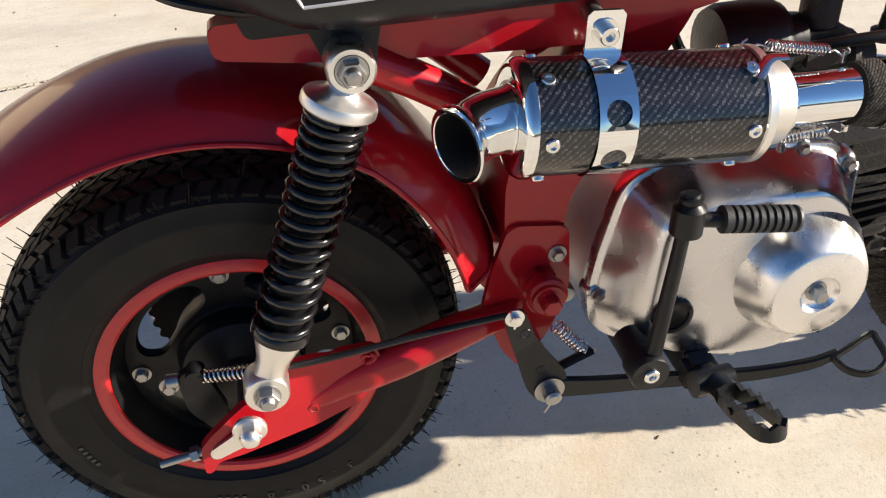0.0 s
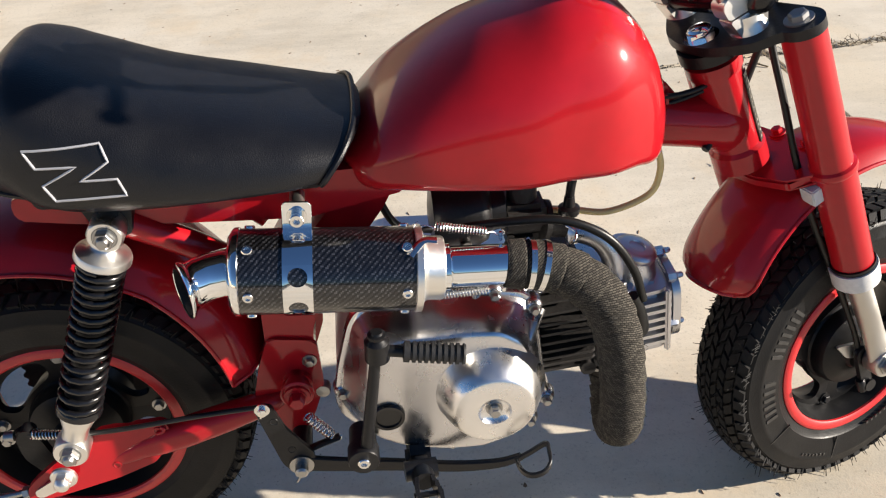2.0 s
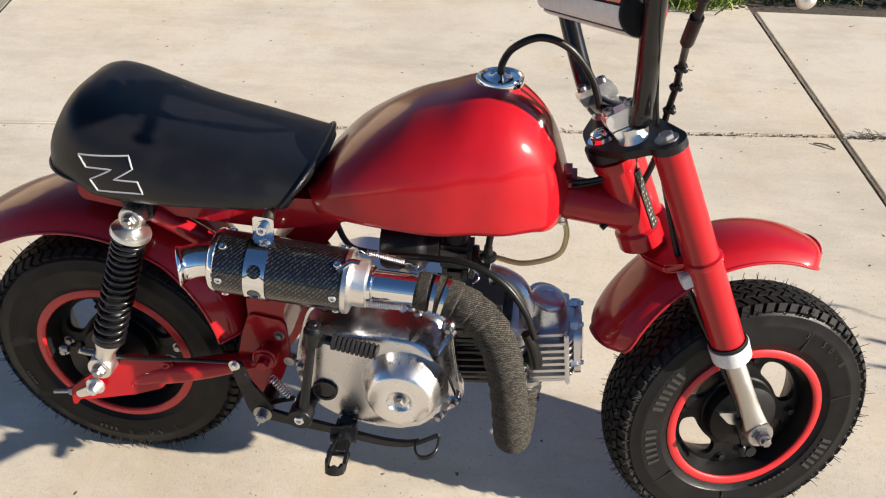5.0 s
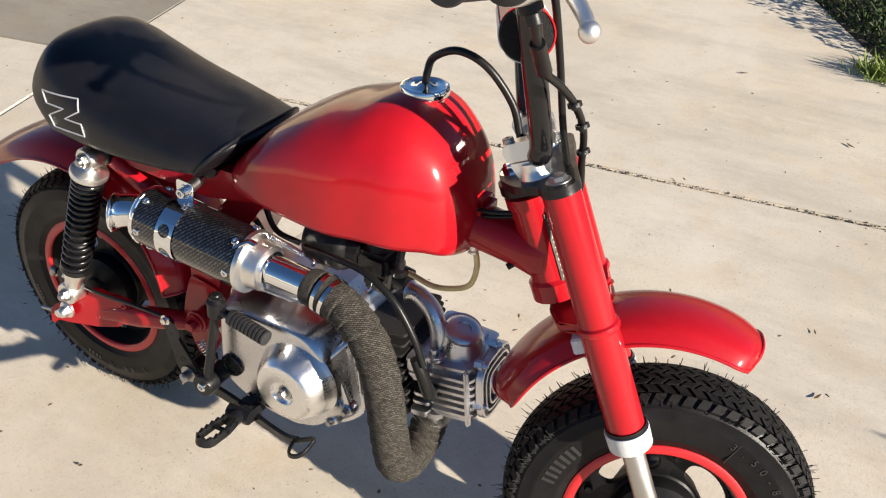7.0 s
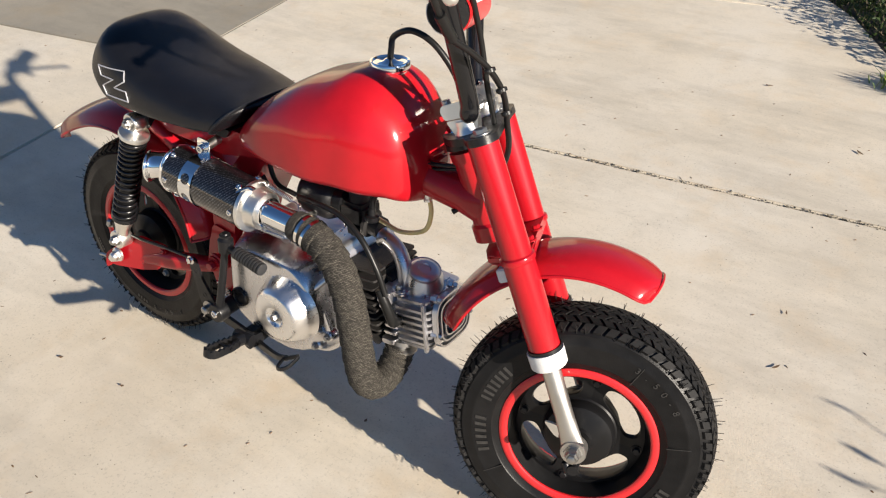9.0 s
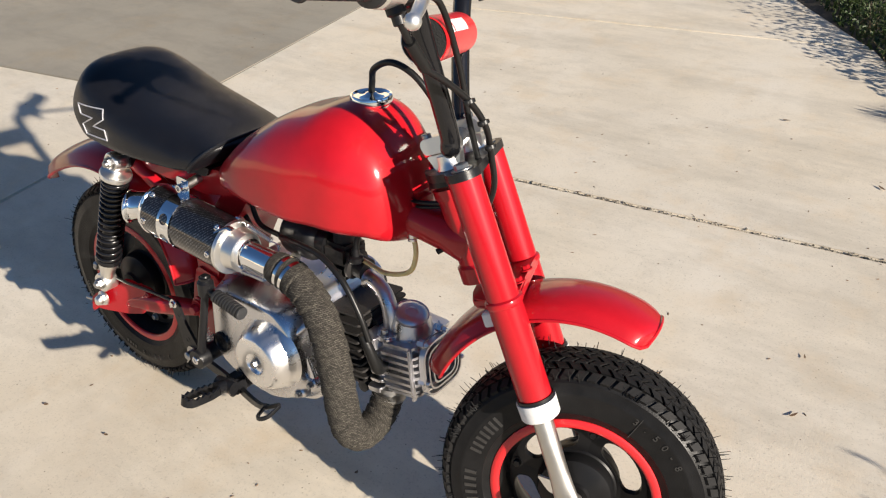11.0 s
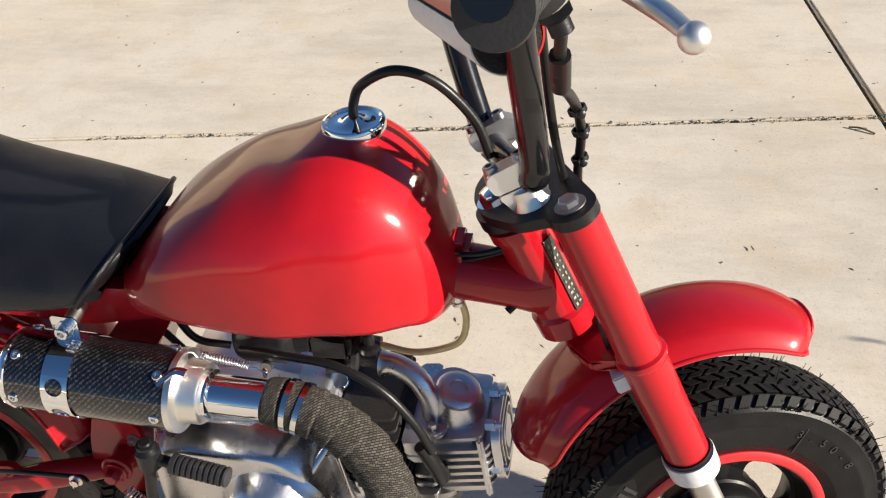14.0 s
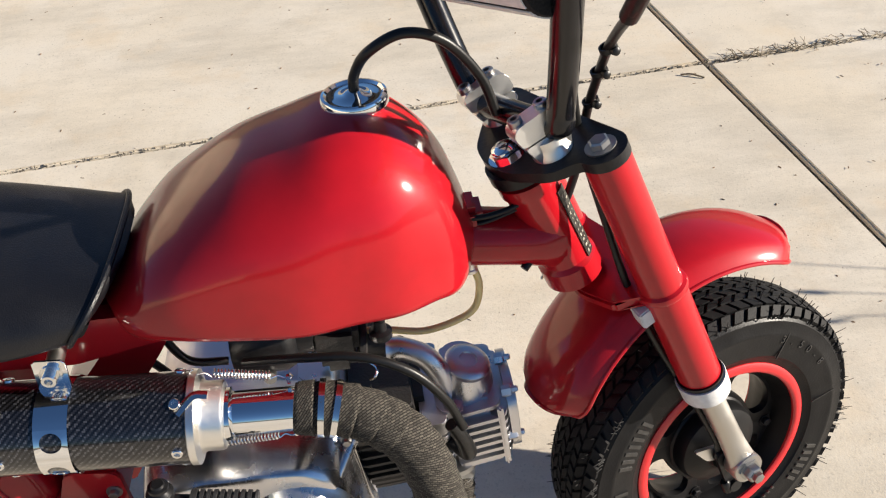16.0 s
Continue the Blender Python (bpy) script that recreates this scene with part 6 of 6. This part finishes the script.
tube(bm, [sv(0.052, -0.118, 0.205), sv(0.058, -0.080, 0.190), sv(0.046, -0.045, 0.130), sv(0.030, -0.025, 0.060), sv(0.020, -0.014, 0.0), sv(0.006, -0.028, -0.07), sv(-0.004, -0.038, -0.14), sv(-0.003, -0.042, -0.22), sv(0.004, -0.046, -0.30), sv(0.008, -0.050, -0.375), sv(0.006, -0.052, -0.400)], 0.0036, 12, 8)
part("brake_cable", bm, CABLE, bike, "black front brake cable")
for (u, v, w) in ((0.0495, -0.0615, 0.086), (0.0485, -0.034, 0.057), (0.041, -0.014, 0.026)):
    bm = bmesh.new()
    lathe(bm, sv(u, v, w) - SW * 0.002, SW, [(0.0055, 0), (0.0070, 0.0), (0.0070, 0.004), (0.0055, 0.004)], 14, True)
    lathe(bm, sv(u, v, w) - SVv * 0.006, -SVv, [(0.003, 0), (0.0034, 0.001), (0.0034, 0.005), (0.002, 0.006)], 8)
    part("cable_tie", bm, CABLE, bike)
# front brake arm on the hub
bm = bmesh.new()
prism(bm, round_outline([(0.010, -0.395), (0.026, -0.395), (0.022, -0.455), (0.008, -0.455)], 0.006), lambda a, b, d: sv(a - 0.012, d, b), -0.058, -0.052, 0.0015)
lathe(bm, sv(0.004, -0.062, -0.452), SVv, [(0.0075, 0), (0.0075, 0.014)], 14)
lathe(bm, sv(-0.004, -0.056, -0.440), -SW, [(0.004, 0), (0.0055, 0.002), (0.0055, 0.016), (0.003, 0.018)], 10)
part("front_brake_arm", bm, BLACK_SATIN, front_wheel, "black front brake arm and adjuster")
bm = bmesh.new()
prism(bm, round_outline([(-0.018, -0.378), (0.012, -0.395), (0.006, -0.415), (-0.010, -0.402)], 0.004), lambda a, b, d: sv(a, d, b), -0.050, -0.046, 0.001)
part("brake_torque_stay", bm, ALU_SATIN, front_wheel)

# ---- planting at the driveway's edge ----
def bed_edge(x):
    return 1.86 - 0.03 * min(1.0, x - 1.0) if x > 1.0 else 1.86 + (1.0 - x) * 1.55


def blade(bm, p0, lean, h, w, a, droop):
    """One grass blade: two quads and a tip."""
    side_v = Vector((math.cos(a), math.sin(a), 0)) * w
    p1, p2 = p0 + lean * h * 0.55, p0 + lean * h + droop
    v = [bm.verts.new(q) for q in (p0 - side_v, p0 + side_v, p1 + side_v * 0.8, p1 - side_v * 0.8, p2)]
    bm.faces.new(v[:4]), bm.faces.new((v[3], v[2], v[4]))


def make_bed():
    rnd = random.Random(11)
    bm = bmesh.new()
    for _ in range(6500):
        x = 0.1 + 4.6 * rnd.random()
        depth = abs(rnd.gauss(0, 0.35))
        y = bed_edge(x) + 0.02 + 0.03 * math.sin(x * 9) + depth
        h = rnd.uniform(0.03, 0.10) * (0.6 + 1.6 * min(1, depth / 0.35))
        lean = Vector((rnd.gauss(0, 0.5), rnd.gauss(-0.1, 0.5), 1)).normalized()
        blade(bm, Vector((x, y, -0.012)), lean, h, rnd.uniform(0.0018, 0.004), rnd.uniform(0, 6.283), Vector((rnd.gauss(0, 0.02), rnd.gauss(0, 0.02), -0.01)))
    tagged(finish("grass", bm, GRASS), "dark green ragged grass along the driveway edge", "grass", kind="stuff")
    bm = bmesh.new()
    for cx_, cy_, n, spread in ((0.985, 1.82, 420, 0.040), (1.06, 1.85, 240, 0.045), (1.34, 1.93, 60, 0.05), (1.16, 1.99, 80, 0.05)):
        for _ in range(n):
            p = Vector((cx_ + rnd.gauss(0, spread), cy_ + rnd.gauss(0, spread * 0.6), -0.01))
            lean = Vector((rnd.gauss(0, 0.6), rnd.gauss(-0.15, 0.5), 1)).normalized()
            blade(bm, p, lean, rnd.uniform(0.03, 0.085), rnd.uniform(0.0014, 0.0030), rnd.uniform(0, 6.283), Vector((rnd.gauss(0, 0.012), rnd.gauss(0, 0.012), -0.006)))
    tagged(finish("grass_tuft", bm, BRIGHT_GRASS), "bright green grass tufts at the bed's corner", "grass", kind="stuff")
    bm = bmesh.new()
    for _ in range(12000):
        x = 0.0 + 4.8 * rnd.random()
        depth = abs(rnd.gauss(0.02, 0.4))
        y = bed_edge(x) + 0.03 + 0.05 * math.sin(x * 5 + 1) + depth
        z = rnd.uniform(0.0, 0.26) * min(1, 0.15 + depth * 2.2)
        m = pose(x, y, z, rnd.gauss(20, 40), rnd.gauss(0, 40), rnd.uniform(0, 360))
        L, w = rnd.uniform(0.010, 0.026), rnd.uniform(0.004, 0.009)
        v = [bm.verts.new(m @ Vector(t)) for t in ((0, 0, 0), (w, L * 0.45, 0.002), (0, L, -0.003), (-w, L * 0.45, 0.002))]
        bm.faces.new((v[0], v[1], v[2])), bm.faces.new((v[0], v[2], v[3]))
    tagged(finish("weed_foliage", bm, LEAF), "small dark leafy weeds in the bed", "weeds", kind="stuff")
    bm = bmesh.new()
    for _ in range(300):
        x = 0.2 + 3.6 * rnd.random()
        depth = abs(rnd.gauss(0.06, 0.22))
        p = Vector((x, bed_edge(x) + 0.03 + depth, -0.012))
        h = rnd.uniform(0.06, 0.16) + 0.25 * min(0.6, depth)
        lean = Vector((rnd.gauss(0, 0.55), rnd.gauss(-0.15, 0.45), 1)).normalized()
        bend = Vector((rnd.gauss(0, 0.3), rnd.gauss(0, 0.3), -0.2))
        pts = [p + lean * h * f + bend * h * 0.5 * f * f for f in (0, 0.35, 0.7, 1.0)]
        a, b = Vector((1, 0, 0)), Vector((0, 1, 0))
        r = rnd.uniform(0.0009, 0.0018)
        rings(bm, [[q + (a * math.cos(t) + b * math.sin(t)) * r * (1 - 0.2 * k) for t in (0, 2.1, 4.2)] for k, q in enumerate(pts)])
    tagged(finish("dry_twigs", bm, TWIG), "tan dry twigs and stems in the bed", "twigs", kind="stuff")


make_bed()


def make_leaf(x, y, L, w, rz, curl):
    bm = bmesh.new()
    loops = []
    for k in range(7):
        f = k / 6
        hw = w * math.sin(math.pi * (0.08 + 0.88 * f)) * (1 - 0.3 * f)
        c = Vector((L * (f - 0.5), 0, 0.002 + curl * (2 * f - 1) ** 2))
        loops.append([c + Vector((0, -hw, curl * 0.6)), c, c + Vector((0, hw, curl * 0.5)), c + Vector((0, hw * 0.9, curl * 0.5 + 0.0006)), c + Vector((0, 0, 0.0008)), c + Vector((0, -hw * 0.9, curl * 0.6 + 0.0006))])
    rings(bm, loops)
    ob = finish("dry_leaf", bm, DRY)
    ob.matrix_world = pose(x, y, GROUND_Z + 0.0005, 0, 0, rz)
    tagged(ob, "small brown dry leaf fallen on the concrete", "leaf", "leaves on the driveway")


for args in ((-0.083, -0.224, 0.009, 0.0030, 30, 0.0010), (0.074, -0.212, 0.008, 0.0026, 200, 0.0012), (1.010, 0.458, 0.018, 0.0030, 60, 0.0010), (0.627, 1.648, 0.020, 0.004, 10, 0.0010),
             (0.943, 1.358, 0.024, 0.004, 320, 0.0012), (0.486, -0.042, 0.007, 0.0030, 90, 0.0010), (0.98, 0.62, 0.012, 0.0018, 110, 0.0010), (1.10, 1.80, 0.030, 0.007, 20, 0.004), (1.14, 1.81, 0.026, 0.008, 140, 0.005), (1.19, 1.80, 0.034, 0.007, 340, 0.004)):
    make_leaf(*args)

bm = bmesh.new()
rnd = random.Random(77)
for _ in range(420):
    x, y = rnd.uniform(-1.6, 2.4), rnd.uniform(-1.0, 1.9)
    L, w, h = rnd.uniform(0.0015, 0.0055), rnd.uniform(0.0008, 0.0022), rnd.uniform(0.0005, 0.0016)
    m = pose(x, y, GROUND_Z + 0.0003, 0, 0, rnd.uniform(0, 360))
    loops = [[m @ Vector((a, b * w * k, c * h * k)) for b, c in ((-1, 0), (0.2, 1), (1, 0))] for a, k in ((-L, 0.3), (-L * 0.2, 1.0), (L * 0.5, 0.8), (L, 0.15))]
    rings(bm, loops)
tagged(finish("leaf_litter", bm, DRY), "tiny dark specks of dry leaf and grit", "debris", kind="stuff")

# ---- plain unseen walls far off, added to be mirrored in paint and chrome ----
WALL = material("far_unseen_wall", (0.50, 0.41, 0.30), 0.9, grain=0.3, grain_size=2.0)


def far_wall(name, x0, y0, x1, y1, h):
    bm = bmesh.new()
    d = Vector((x1 - x0, y1 - y0, 0)).normalized()
    n = Vector((-d.y, d.x, 0)) * 0.1
    a, b = Vector((x0, y0, -0.02)), Vector((x1, y1, -0.02))
    rings(bm, [[p - n, p + n, p + n + Vector((0, 0, h)), p - n + Vector((0, 0, h))] for p in (a, b)])
    tagged(finish(name, bm, WALL), "plain unseen wall added for reflections", "wall", kind="structure")


far_wall("wall_north", -16, 14, 18, 14, 3.0)
far_wall("wall_south", -40, -40, 40, -40, 1.6)
far_wall("wall_west", -16, -40, -16, 14, 2.2)
# tan wall out of view, set where the tank's tan reflection points
far_wall("wall_house", -6.2, 3.5, -6.2, 14, 3.6)
far_wall("wall_east", 18, -40, 18, 14, 2.4)

# ---- low plant out of view beyond the slab, shaped to throw streaks of shade ----
def make_reed():
    """Thin upright stalks with narrow seed heads."""
    root = new("reed_plant")
    root.matrix_world = pose(2.05, 0.15, -0.006)
    tagged(root, "thin unseen reedy plant with seed heads, shaped to cast shadow streaks", "plant")
    stalks = ([(0.109, 0.350), (0.114, 0.343), (0.115, 0.335), (0.112, 0.326), (0.101, 0.313), (0.070, 0.20)],
              [(0.036, 0.331), (0.036, 0.323), (0.034, 0.314), (0.035, 0.306), (0.032, 0.290), (0.022, 0.18)],
              [(-0.032, 0.335), (-0.030, 0.326), (-0.028, 0.316), (-0.021, 0.308), (-0.017, 0.302), (-0.008, 0.18)])
    for pts, head in zip(stalks, (0.55, 1.0, 0.75)):
        bm = bmesh.new()
        tube(bm, [(0, y, z) for y, z in pts] + [(0.01, pts[-1][0] * 0.4, 0.09), (0.012, 0, 0)], 0.0011, 6, 4)
        part("stalk", bm, LEAF, root)
        bm = bmesh.new()
        tube(bm, [(0, y, z) for y, z in pts[:4]], lambda f: 0.0008 + 0.0044 * head * math.sin(math.pi * min(1, 0.06 + 0.94 * f)), 8, 5)
        part("seed_head", bm, DRY, root, "narrow dry seed head")


make_reed()
